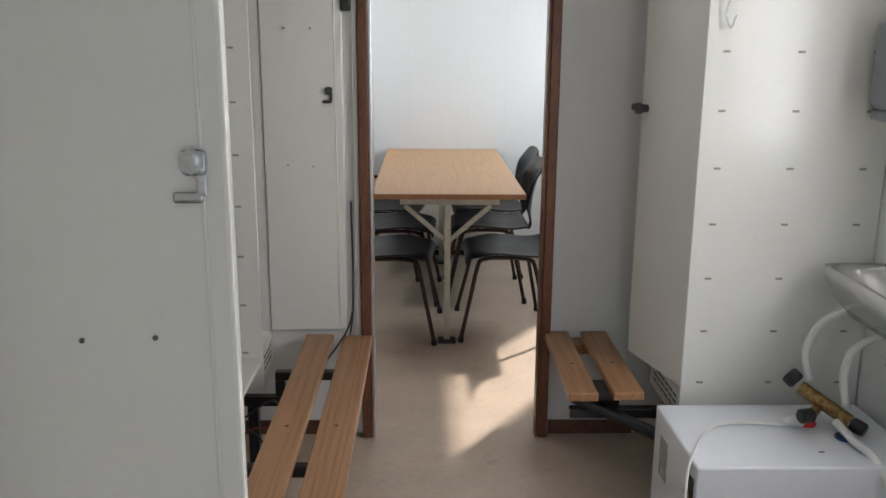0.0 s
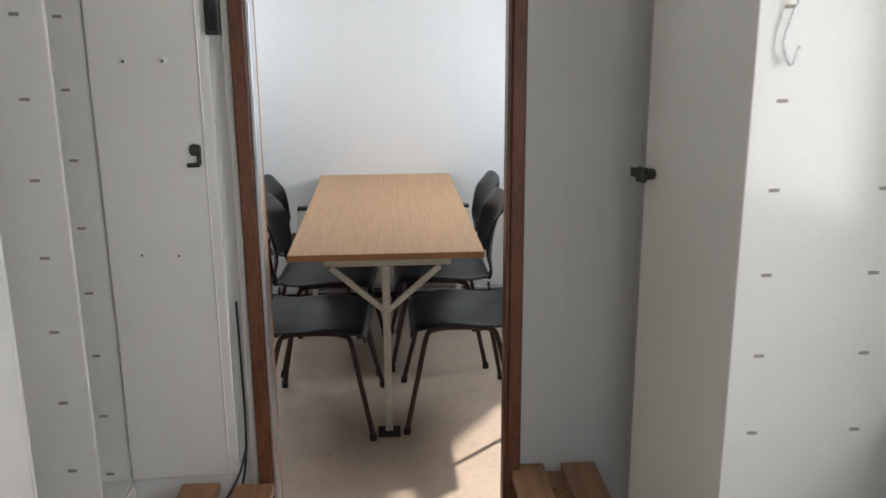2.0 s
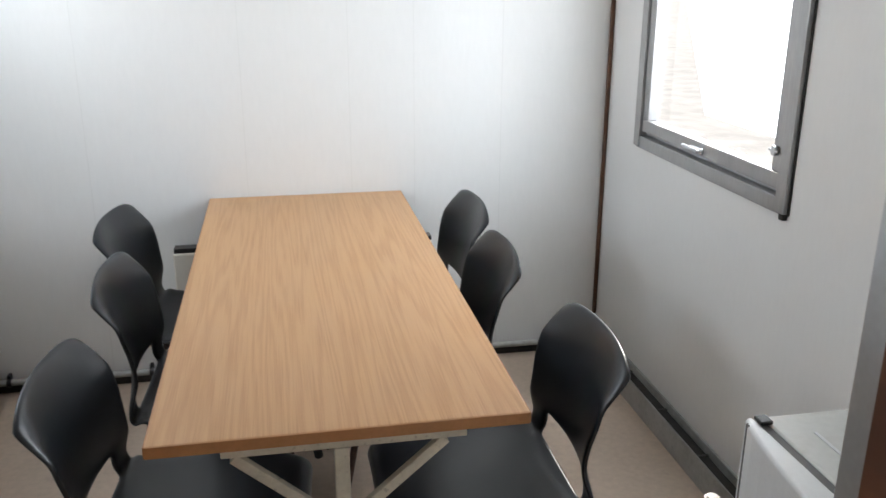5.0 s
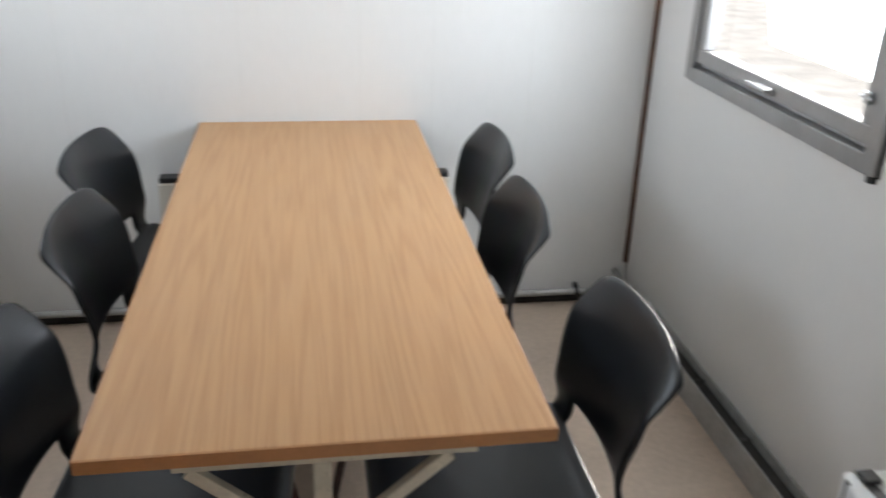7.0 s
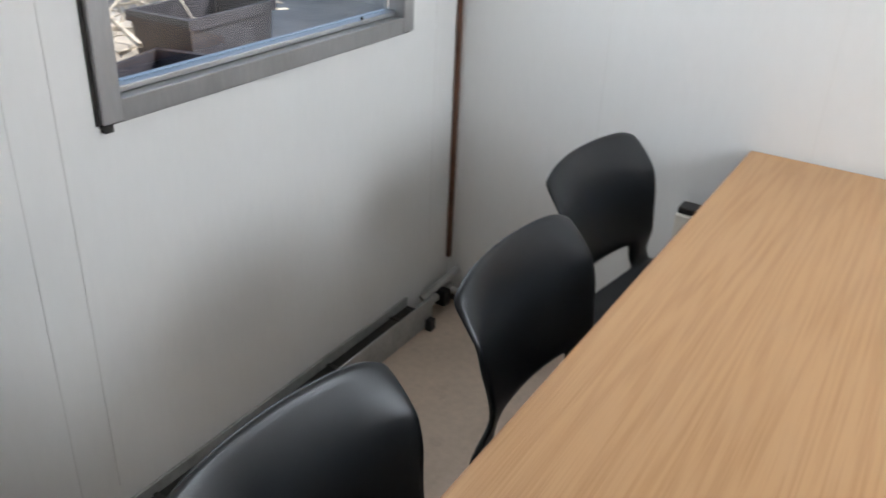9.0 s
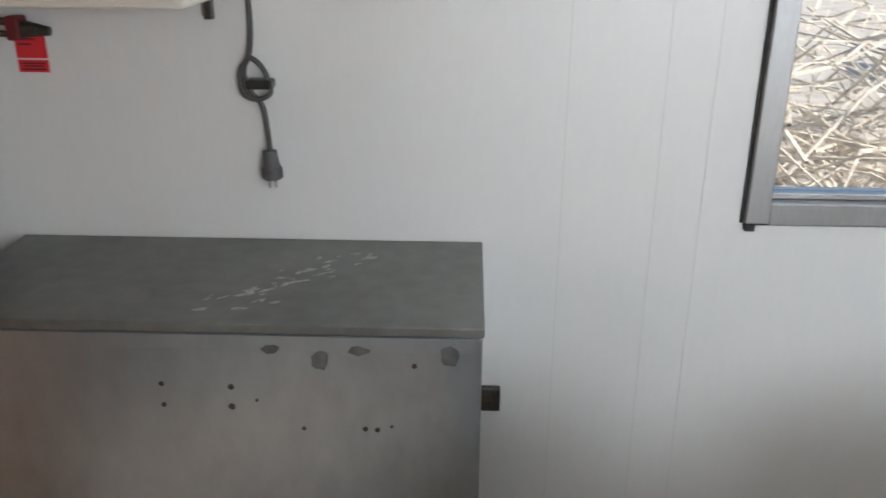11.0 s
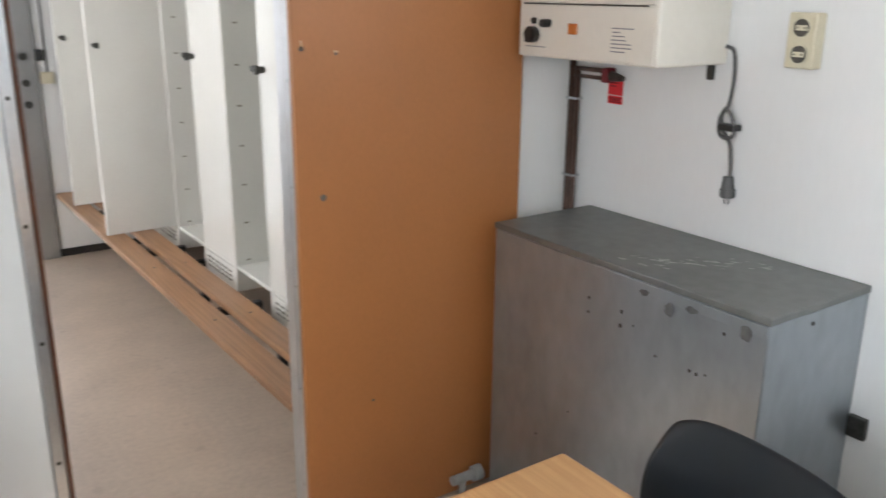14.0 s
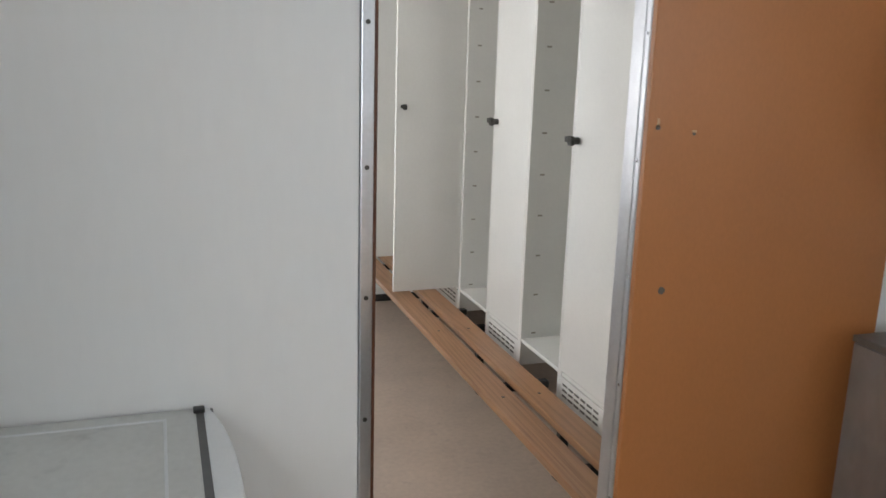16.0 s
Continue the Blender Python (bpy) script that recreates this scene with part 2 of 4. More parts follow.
def smooth_line(pts, n=6):
    """Catmull-Rom through the points."""
    pts = [Vector(p) for p in pts]
    ext = [2 * pts[0] - pts[1]] + pts + [2 * pts[-1] - pts[-2]]
    out = []
    for i in range(1, len(ext) - 2):
        a, b, c, d = ext[i - 1:i + 3]
        for k in range(n):
            t = k / n
            out.append(0.5 * ((2 * b) + (c - a) * t + (2 * a - 5 * b + 4 * c - d) * t * t + (3 * b - a - 3 * c + d) * t ** 3))
    return out + [pts[-1]]


def tube(pts, r, bm=None, seg=10, n=6, curve=True):
    line = smooth_line(pts, n) if curve else [Vector(p) for p in pts]
    own = bmesh.new()
    rings, side = [], None
    for i, p in enumerate(line):
        d = (line[min(i + 1, len(line) - 1)] - line[max(i - 1, 0)]).normalized()
        if side is None:
            side = d.orthogonal().normalized()
        side = (side - d * side.dot(d)).normalized()
        up = d.cross(side)
        rings.append([own.verts.new(p + r * (math.cos(a) * side + math.sin(a) * up)) for a in [2 * math.pi * k / seg for k in range(seg)]])
    for a, b in zip(rings, rings[1:]):
        for k in range(seg):
            own.faces.new((a[k], a[(k + 1) % seg], b[(k + 1) % seg], b[k]))
    own.faces.new(rings[0]), own.faces.new(rings[-1])
    return join(bm, own)


# ---- structure ----
XL, XR, YB, YF, ZC = -0.425, 2.07, 1.82, 7.975, 2.32
PY = 5.15   # the partition, room 1 side
WT = 0.07
WZ0, WZ1 = 0.985, 1.92


def wall(name, axis, a0, a1, lo, hi, opening=(), material=WALL, zb=0.0, label=""):
    """A wall across axis 'x' or 'y' from a0 to a1 thick, lo to hi long, with openings (from, to, z0, z1)."""
    bm, cuts, at = bmesh.new(), sorted(opening), lo
    def add(l0, l1, z0, z1):
        if l1 - l0 < 1e-4 or z1 - z0 < 1e-4:
            return
        if axis == 'x':
            bx(a0, a1, l0, l1, z0, z1, bm=bm)
        else:
            bx(l0, l1, a0, a1, z0, z1, bm=bm)
    for f, t, z0, z1 in cuts:
        add(at, f, zb, ZC)
        add(f, t, zb, z0)
        add(f, t, z1, ZC)
        at = t
    add(at, hi, zb, ZC)
    return tagged(link(name, bm, material), label, "wall", kind="structure")


tagged(link("floor", bx(XL - WT, XR + WT, YB - 0.1, YF + WT, -0.08, 0), FLOOR), "worn beige linoleum floor", "floor", kind="structure")
tagged(link("ceiling", bx(XL - WT, XR + WT, YB - WT, YF + WT, ZC, ZC + 0.08), CEIL), "plain white ceiling", "ceiling", kind="structure")
wall("wall_left", 'x', XL - WT, XL, YB, YF, [(6.73, 7.69, WZ0, WZ1)], label="white panelled cabin wall with a window")
wall("wall_right", 'x', XR, XR + WT, YB, YF, [(3.27, 4.05, WZ0, WZ1), (6.69, 7.65, WZ0, WZ1)], label="white panelled cabin wall with windows")
wall("wall_far", 'y', YF, YF + WT, XL - WT, XR + WT, label="white panelled end wall behind the table")
wall("wall_back", 'y', YB - WT, YB, XL - WT, XR + WT, [(0.68, 1.50, 0.0, 2.05)], label="white end wall with the entrance")
wall("wall_partition", 'y', PY, 5.187, XL, 0.498, material=WALL_B, label="white partition between changing room and canteen")
wall("wall_partition_door_side", 'y', PY, 5.208, 1.195, XR, material=WALL_B, label="white partition beside the doorway")
tagged(link("wall_over_door", bx(0.4985, 1.1945, PY, 5.186, 2.137, ZC), WALL_B), "white panel over the doorway", "wall", kind="structure")
tagged(link("roof", bx(XL - 0.12, XR + 0.12, YB - 0.12, YF + 0.12, ZC + 0.085, ZC + 0.2), PALE), "flat cabin roof", "roof", kind="structure")

# fine upright joints between the wall panels
for y in (6.35, 6.53, 6.62, 7.85):
    tagged(link("trim", bx(XL - 0.001, XL + 0.0012, y, y + 0.003, 0.17, ZC), WALL_B), "thin upright panel joint", "joint", kind="structure")
for x in (0.05, 0.62, 1.02, 1.27, 1.62):
    tagged(link("trim", bx(x, x + 0.0025, YF - 0.0012, YF + 0.001, 0.05, ZC), WALL_B), "thin upright panel joint", "joint", kind="structure")
for x in (1.305, 1.487):
    tagged(link("trim", bx(x, x + 0.004, PY - 0.0022, PY + 0.001, 0.05, ZC), WALL_B), "thin upright panel joint", "joint", kind="structure")

# doorway in the partition
door_frame = empty("door_1", "brown wooden doorway frame with aluminium edge, no door", "door frame", kind="structure")
part("frame_post", bx(0.500, 0.5365, 5.108, 5.165, 0, 2.09, 0.004), FRAME_W, door_frame)
part("frame_post", bx(1.1575, 1.192, 5.108, 5.165, 0, 2.09, 0.004), FRAME_W, door_frame)
part("reveal_lining", bx(0.537, 0.547, 5.114, 5.1655, 0, 2.09, 0.002), ALU_B, door_frame)
part("reveal_lining", bx(1.147, 1.157, 5.114, 5.1655, 0, 2.09, 0.002), FRAME_W, door_frame)
part("frame_head", bx(0.500, 1.194, 5.108, 5.148, 2.092, 2.135, 0.004), FRAME_W, door_frame)
part("edge_profile", bx(0.502, 0.546, 5.166, 5.1885, 0, 2.09, 0.003), ALU_B, door_frame, "aluminium edge profile with screws")
part("edge_profile", bx(1.166, 1.193, 5.166, 5.2135, 0, 2.09, 0.003), ALU_B, door_frame, "aluminium edge profile with screws")
for z in (0.2, 0.5, 0.8, 1.07, 1.34, 1.62, 1.9):
    part("screw", cyl((1.180, 5.2125, z), (1.180, 5.2155, z), 0.005, seg=8), HASP, door_frame)
    part("screw", cyl((0.545, 5.177, z), (0.548, 5.177, z), 0.004, seg=8), ZINC, door_frame)
tagged(link("trim", bx(0.480, 0.497, 5.125, 5.1495, 0.02, 2.1, 0.003), LOCKER), "white strip beside the doorway frame", "trim", kind="structure")
tagged(link("baseboard", bx(1.2, 1.52, PY - 0.010, PY - 0.001, 0, 0.055, 0.002), BROWN_T), "low brown baseboard", "baseboard", kind="structure")
tagged(link("baseboard", bx(XL, 0.46, PY - 0.010, PY - 0.001, 0, 0.055, 0.002), BROWN_T), "low brown baseboard", "baseboard", kind="structure")
tagged(link("baseboard", bx(XL, 0.60, YB + 0.001, YB + 0.010, 0, 0.045, 0.002), DIRT), "black baseboard", "baseboard", kind="structure")
# entrance frame
entrance = empty("door_2", "grey metal entrance frame, white door swung open outward", "door frame", kind="structure")
part("frame_post", bx(0.54, 0.678, YB - WT - 0.01, YB + 0.03, 0, 2.05, 0.005), ALU, entrance)
part("frame_post", bx(1.502, 1.57, YB - WT - 0.01, YB + 0.03, 0, 2.05, 0.005), ALU, entrance)
leaf = part("door_leaf", bx(1.505, 1.548, YB - WT - 0.83, YB - WT - 0.014, 0.01, 2.045, 0.004), BOXW, entrance, "plain white entrance door leaf")
part("knob", cyl((0.610, YB + 0.028, 1.186), (0.610, YB + 0.06, 1.186), 0.020, seg=14, bevel=0.003), HASP, entrance, "dark lock knob")
part("knob", cyl((0.610, YB + 0.028, 1.041), (0.610, YB + 0.06, 1.041), 0.020, seg=14, bevel=0.003), HASP, entrance, "dark lock knob")
part("knob", cyl((0.610, YB + 0.028, 0.920), (0.610, YB + 0.06, 0.920), 0.020, seg=14, bevel=0.003), HASP, entrance, "dark lock knob")
part("frame_head", bx(0.56, 1.57, YB - WT - 0.01, YB + 0.03, 2.052, 2.11, 0.005), ALU, entrance)
# hardboard panel on the partition
board = empty("hardboard_panel", "orange-brown hardboard panel fixed beside the doorway", "panel")
part("panel", bx(-0.186, 0.546, 5.1895, 5.209, 0.01, 2.25, 0.002), BOARD, board)
for x, z, r in ((0.474, 1.040, 0.009), (0.521, 1.418, 0.006), (0.426, 1.404, 0.004), (0.336, 0.42, 0.004)):
    part("hole", cyl((x, 5.206, z), (x, 5.2105, z), r, seg=12), SLOT, board, "small dark screw hole")
part("torn_nick", bx(0.518, 0.524, 5.2085, 5.2105, 1.418, 1.438), BOARD_E, board)
part("torn_nick", bx(0.420, 0.432, 5.2085, 5.2105, 1.407, 1.412), BOARD_E, board)
# brown corner strips
for x0, x1 in ((XL + 0.001, XL + 0.017), (XR - 0.017, XR - 0.001)):
    tagged(link("trim", bx(x0, x1, YF - 0.016, YF - 0.001, 0.16, ZC, 0.004), BROWN_T), "narrow brown corner strip", "trim", kind="structure")

# skirting ducts and pipes of the canteen
for s, x, y0 in ((1, XL, 6.26), (-1, XR, 5.85)):
    a = lambda u, v: (min(x + s * u, x + s * v), max(x + s * u, x + s * v))
    duct = empty("skirting_heater", "low skirting convector along the wall, open black top", "heater")
    part("core", bx(*a(0.010, 0.050), y0, 7.72, 0.02, 0.088, 0.002), DIRT, duct, "black finned core")
    part("front_plate", bx(*a(0.0505, 0.056), y0, 7.80, 0.0, 0.098, 0.002), GREYP, duct)
    part("wall_lip", bx(*a(0.001, 0.0095), y0, 7.72, 0.0, 0.118, 0.002), GREYP, duct)
    y = y0 + 0.12
    while y < 7.7:
        part("bracket", bx(*a(0.0098, 0.0502), y, y + 0.012, 0.089, 0.094, 0.001), HASP, duct)
        y += 0.31
    part("pipe", cyl((x + s * 0.03, 7.72, 0.06), (x + s * 0.03, 7.955, 0.06), 0.014), GREYP, duct)
    part("elbow", bx(*a(0.012, 0.065), 7.86, 7.90, 0.03, 0.085, 0.006), BLACK_S, duct)
    part("pipe", cyl((x + s * 0.012, 7.80, 0.075), (x + s * 0.05, 7.96, 0.13), 0.012), GREYP, duct)
    part("valve", bx(*a(0.062, 0.085), 7.745, 7.775, 0.0, 0.04, 0.003), BLACK, duct)
tagged(link("baseboard", bx(-0.40, 2.05, YF - 0.012, YF - 0.001, 0, 0.035, 0.002), DIRT), "black baseboard at the end wall", "baseboard", kind="structure")
pipe = empty("heating_pipe", "grey heating pipe low on the end wall", "pipe")
part("pipe", cyl((-0.41, YF - 0.035, 0.055), (2.055, YF - 0.035, 0.055), 0.013), GREYP, pipe)
for x in (-0.33, -0.244, 0.2, 1.45, 1.86, 1.98):
    part("clamp", cyl((x - 0.008, YF - 0.035, 0.055), (x + 0.008, YF - 0.035, 0.055), 0.018, bm=bx(x - 0.006, x + 0.006, YF - 0.04, YF - 0.012, 0.05, 0.085)), BLACK_S, pipe)


# ---- windows ----
def window(name, x, s, y0, y1, casement, label):
    """A window in a side wall at x; s is the way into the room."""
    w = empty(name, label, "window", kind="structure")
    a = lambda u, v: (min(x + s * u, x + s * v), max(x + s * u, x + s * v))
    f = 0.045
    z0, z1 = 0.962, 1.94
    part("window_frame", bx(*a(-0.05, 0.014), y0 + f, y1 - f, z0, z0 + f, 0.003), ALU, w)
    part("window_frame", bx(*a(-0.05, 0.014), y0 + f, y1 - f, z1 - f, z1, 0.003), ALU, w)
    part("window_frame", bx(*a(-0.05, 0.017), y0, y0 + f, z0 + 0.004, z1, 0.003), ALU, w)
    part("window_frame", bx(*a(-0.05, 0.017), y1 - f, y1, z0 + 0.004, z1, 0.003), ALU, w)
    part("gasket", bx(*a(0.0005, 0.004), y0 - 0.007, y0 - 0.0005, z0 + 0.002, z1), DIRT, w, "black gasket at the frame's edge")
    part("gasket", bx(*a(0.0005, 0.003), y0, y1, z0 - 0.003, z0 - 0.0005), DIRT, w, "black gasket at the frame's edge")
    part("corner_lug", bx(*a(0.0005, 0.016), y0 + 0.001, y0 + 0.02, z0 - 0.012, z0 + 0.003, 0.002), DIRT, w)
    part("window_sill", bx(*a(-0.06, -0.012), y0 + f + 0.001, y1 - f - 0.001, z0 + f + 0.001, z0 + f + 0.014, 0.003), ALU_B, w)
    p = part("pane", bx(*a(-0.040, -0.034), y0 + f + 0.002, y1 - f - 0.002, z0 + f + 0.015, z1 - f - 0.002), GLASS, w)
    p.visible_shadow = False
    if casement:
        g = 0.045
        c0, c1, d0, d1 = y0 + f + 0.004, y1 - f - 0.004, z0 + f + 0.016, z1 - f - 0.004
        part("casement", bx(*a(-0.03, 0.008), c0, c1, d0, d0 + g, 0.004), ALU, w)
        part("casement", bx(*a(-0.03, 0.008), c0, c1, d1 - g, d1, 0.004), ALU, w)
        part("casement", bx(*a(-0.03, 0.008), c0, c0 + g, d0 + g, d1 - g, 0.004), ALU, w)
        part("casement", bx(*a(-0.03, 0.008), c1 - g, c1, d0 + g, d1 - g, 0.004), ALU, w)
        ym = (y0 + y1) / 2
        h = part("handle", bx(*a(0.010, 0.022), ym - 0.035, ym + 0.045, d0 + 0.008, d0 + 0.03, 0.005), ZINC, w, "bright metal window handle")
        part("lever", bx(*a(0.022, 0.034), ym - 0.03, ym + 0.085, d0 + 0.014, d0 + 0.028, 0.005), ZINC, h)
        for z in (d0 + 0.09, d0 + 0.50):
            part("latch", bx(*a(0.0085, 0.024), c0 + 0.012, c0 + 0.034, z, z + 0.028, 0.004, bm=cyl((x + s * 0.02, c0 + 0.002, z + 0.014), (x + s * 0.02, c0 + 0.045, z + 0.014), 0.004, seg=8)), ZINC, w)
    else:
        part("tag", bx(*a(-0.010, -0.006), y1 - f - 0.16, y1 - f - 0.15, z0 + f + 0.014, z0 + f + 0.024, 0.002), BLACK, w)
    return w


window("window_1", XL, 1, 6.705, 7.710, False, "grey aluminium window overlooking tubs and twigs")
window("window_2", XR, -1, 6.668, 7.665, True, "grey aluminium casement window, blazing with daylight")
window("window_3", XR, -1, 3.25, 4.07, False, "grey aluminium window above the wash basin")


# ---- lockers ----
LF, LB = 0.19, XL + 0.004       # front and back of the left row
Z0, ZV, ZT = 0.30, 0.418, 1.93
SLOT_Z = [0.437 + 0.165 * i for i in range(9)]


def hasp(parent, m, inner):
    """A turning latch through a door: knob outside, cam inside, in the door's frame m (x along the door, y outward)."""
    bm = cyl((0, 0.0, 0), (0, 0.022, 0), 0.011, seg=12, bevel=0.002)
    bx(-0.012, 0.012, 0.02, 0.034, -0.015, 0.015, 0.004, bm)
    bx(-0.002, 0.026, 0.030, 0.036, -0.006, 0.012, 0.002, bm)
    bmesh.ops.transform(bm, matrix=m @ Matrix.Translation((0, 0, -0.02)), verts=bm.verts)
    k = part("latch_knob", bm, HASP, parent, "dark zinc latch knob")
    bm = cyl((0, -0.0235, 0), (0, -0.034, 0), 0.0165, seg=6, bevel=0.002)
    cyl((0, -0.033, 0), (0, -0.042, 0), 0.009, bm, seg=16, bevel=0.001)
    bx(-0.012, 0.0175, -0.030, -0.025, -0.017, 0.014, 0.006, bm)
    bx(0.004, 0.017, -0.030, -0.025, -0.042, -0.015, 0.002, bm)
    bx(-0.024, 0.013, -0.030, -0.025, -0.050, -0.037, 0.004, bm)
    bmesh.ops.transform(bm, matrix=m, verts=bm.verts)
    part("cam", bm, ZINC if inner else HASP, parent, "hooked zinc locking cam")


def locker(y0, y1, front, back, angle, label, hinge_low=False, rivets=False, panel_slots=True):
    """A locker from y0 to y1; angle is how far its door stands open, None for a missing door."""
    s = 1 if front > back else -1
    lk = empty("locker", label, "locker", "changing room lockers", at=(0, 0, 0))
    a = lambda u, v: (min(front - s * u, front - s * v), max(front - s * u, front - s * v))
    depth = abs(front - back)
    e = 0.001
    part("side_panel", bx(*a(0.0, depth), y0 + e, y0 + 0.014, Z0, ZT, 0.002), LOCKER, lk)
    part("side_panel", bx(*a(0.0, depth), y1 - 0.014, y1 - e, Z0, ZT, 0.002), LOCKER, lk)
    part("back_panel", bx(*a(depth - 0.006, depth), y0 + 0.0145, y1 - 0.0145, Z0, ZT), LOCKER, lk)
    part("top_panel", bx(*a(0.0, depth - 0.007), y0 + 0.0145, y1 - 0.0145, ZT - 0.016, ZT, 0.002), LOCKER, lk)
    part("shelf", bx(*a(0.004, depth - 0.007), y0 + 0.0145, y1 - 0.0145, ZV - 0.016, ZV, 0.002), LOCKER, lk)
    vent = part("vent_panel", bx(*a(0.0, 0.012), y0 + 0.015, y1 - 0.015, Z0, ZV - 0.018, 0.002), LOCKER, lk) if angle is not None else None
    if vent:
        n = 6
        w = (y1 - y0 - 0.07) / n
        for r in range(3):
            bm = bmesh.new()
            for i in range(n):
                u = y0 + 0.035 + i * w
                bx(*a(-0.0012, 0.004), u, u + w - 0.012, Z0 + 0.030 + r * 0.021, Z0 + 0.038 + r * 0.021, bm=bm)
            tagged(part("vent_slot", bm, SLOT, vent), kind="stuff")
    if panel_slots:
        for u in (0.057, 0.27, 0.484):
            if u < depth - 0.03:
                for face in (y0 + 0.0138, y1 - 0.0142, y0 + 0.0008, y1 - 0.0012):
                    bm = bmesh.new()
                    for z in SLOT_Z:
                        q = front - s * u
                        bx(q - 0.010, q + 0.010, face - 0.0008, face + 0.0012, z - 0.0022, z + 0.0022, bm=bm)
                        bx(q - 0.010, q + 0.010, face - 0.0022, face + 0.0026, z + 0.0023, z + 0.0045, bm=bm)
                    tagged(part("hook_slot", bm, SLOT_P, lk, "row of small punched hook slots"), kind="stuff")
    if angle is not None:
        w = y1 - y0 - 0.006
        # door frame: origin on the hinge, x along the door to its free edge, y outward
        d = bx(0, w, -0.018, 0, ZV + 0.004, ZT - 0.004, 0.003)
        bx(0.004, w - 0.004, -0.0185, -0.016, ZV + 0.012, ZT - 0.012, 0.001, d)
        if hinge_low:
            base = Matrix.Translation((front - s * 0.0, y0 + 0.003, 0)) @ Matrix.Rotation(radians(90), 4, 'Z')
            turn = Matrix.Rotation(radians(angle), 4, 'Z')
        else:
            base = Matrix.Translation((front + s * 0.001, y1 - 0.003, 0)) @ Matrix.Rotation(radians(-90), 4, 'Z')
            turn = Matrix.Rotation(radians(angle), 4, 'Z')
        m = base @ turn
        bmesh.ops.transform(d, matrix=m, verts=d.verts)
        dr = part("door", d, LOCKER, lk)
        hasp(dr, m @ Matrix.Translation((w - (0.05 if rivets else 0.035), 0, 1.285 if rivets else 1.300 if angle < 10 else 1.272 if angle < 90 else 1.325)) @ Matrix.Scale(0.85 if angle > 90 else 1.15, 4), 91.5 < angle and not rivets)
        if angle > 45:
            hem = bx(w - 0.028, w - 0.0245, -0.0215, -0.017, ZV + 0.012, ZT - 0.012, 0.001)
            bmesh.ops.transform(hem, matrix=m, verts=hem.verts)
            part("folded_edge", hem, LOCKER, dr)
            bm = bmesh.new()
            for u, z in ((0.08, 1.028), (0.168, 1.024)) if rivets else ((0.178, 1.135), (0.254, 1.137)):
                cyl((u, -0.016, z), (u, -0.0205, z), 0.003, bm, seg=8)
            bmesh.ops.transform(bm, matrix=m, verts=bm.verts)
            tagged(part("screw_hole", bm, SLOT, dr), kind="stuff")
        if rivets:
            for u in (0.082, 0.170):
                bm = cyl((u, -0.017, 1.492), (u, -0.028, 1.492), 0.008, seg=14, bevel=0.002)
                bmesh.ops.transform(bm, matrix=m, verts=bm.verts)
                rv = part("rivet", bm, LOCKER, dr)
                bm = cyl((u, -0.027, 1.492), (u, -0.030, 1.492), 0.0035, seg=10)
                bmesh.ops.transform(bm, matrix=m, verts=bm.verts)
                part("rivet_core", bm, HASP, rv)
    return lk


LE = [5.142, 4.86, 4.525, 4.17, 3.79, 3.42, 3.035, 2.69, 2.34, 2.0]
locker(LE[1], LE[0], LF - 0.02, LB, 92, "white steel locker, door folded open against the partition", rivets=True)
locker(LE[2], LE[1], LF, LB, None, "white steel locker without a door, empty")
locker(LE[3], LE[2], LF, LB, 0, "white steel locker, door closed")
locker(LE[4], LE[3], LF, LB, None, "white steel locker without a door, empty")
locker(LE[5], LE[4], LF, LB, 0, "white steel locker, door closed")
locker(LE[6], LE[5], LF, LB, None, "white steel locker without a door, empty")
locker(LE[7], LE[6], LF, LB, 92, "white steel locker, door standing wide open")
locker(LE[8], LE[7], LF, LB, 0, "white steel locker, door closed")
locker(LE[9], LE[8], LF, LB, 91, "white steel locker, door standing open")
locker(4.585, 4.925, 1.517, XR - 0.004, 15.5, "white steel locker beside the basin, door ajar", hinge_low=True)

# steel frame that carries lockers and bench
for x0, x1, ys, name in ((XL + 0.004, 0.53, (4.80, 4.15, 3.25, 2.36), "left"), ):
    fr = empty("support_frame", "black steel frame carrying lockers and bench", "steel frame")
    for y in ys:
        part("cross_bar", bx(x0, 0.27, y, y + 0.035, 0.265, 0.298, 0.003), BLACK_S, fr)
        part("bench_arm", bx(0.235, x1 - 0.01, y, y + 0.035, 0.357, 0.3855, 0.004), BLACK_S, fr)
        part("bench_arm", bx(0.235, 0.268, y, y + 0.034, 0.299, 0.356, 0.004), BLACK_S, fr)
        part("leg", bx(x0, x0 + 0.035, y, y + 0.035, 0, 0.264, 0.003), BLACK_S, fr)
        part("leg", bx(0.14, 0.175, y, y + 0.035, 0, 0.264, 0.003), BLACK_S, fr)
fr = empty("support_frame", "black steel frame carrying a bench", "steel frame")
part("cross_bar", bx(1.20, XR - 0.004, 4.70, 4.735, 0.265, 0.298, 0.003), BLACK_S, fr)
part("bench_arm", cyl((1.20, 4.66, 0.36), (1.52, 4.62, 0.22), 0.02), BLACK_S, fr)
part("bench_plate", bx(1.20, 1.40, 4.60, 4.74, 0.370, 0.3855, 0.004), BLACK_S, fr)
part("bench_plate", bx(1.24, 1.36, 4.70, 4.735, 0.299, 0.369, 0.004), BLACK_S, fr)
part("bench_batten", bx(1.20, 1.39, 5.06, 5.148, 0.35, 0.3855, 0.003), SLAT, fr)
part("leg", bx(1.53, 1.565, 4.60, 4.635, 0, 0.264, 0.003), BLACK_S, fr)
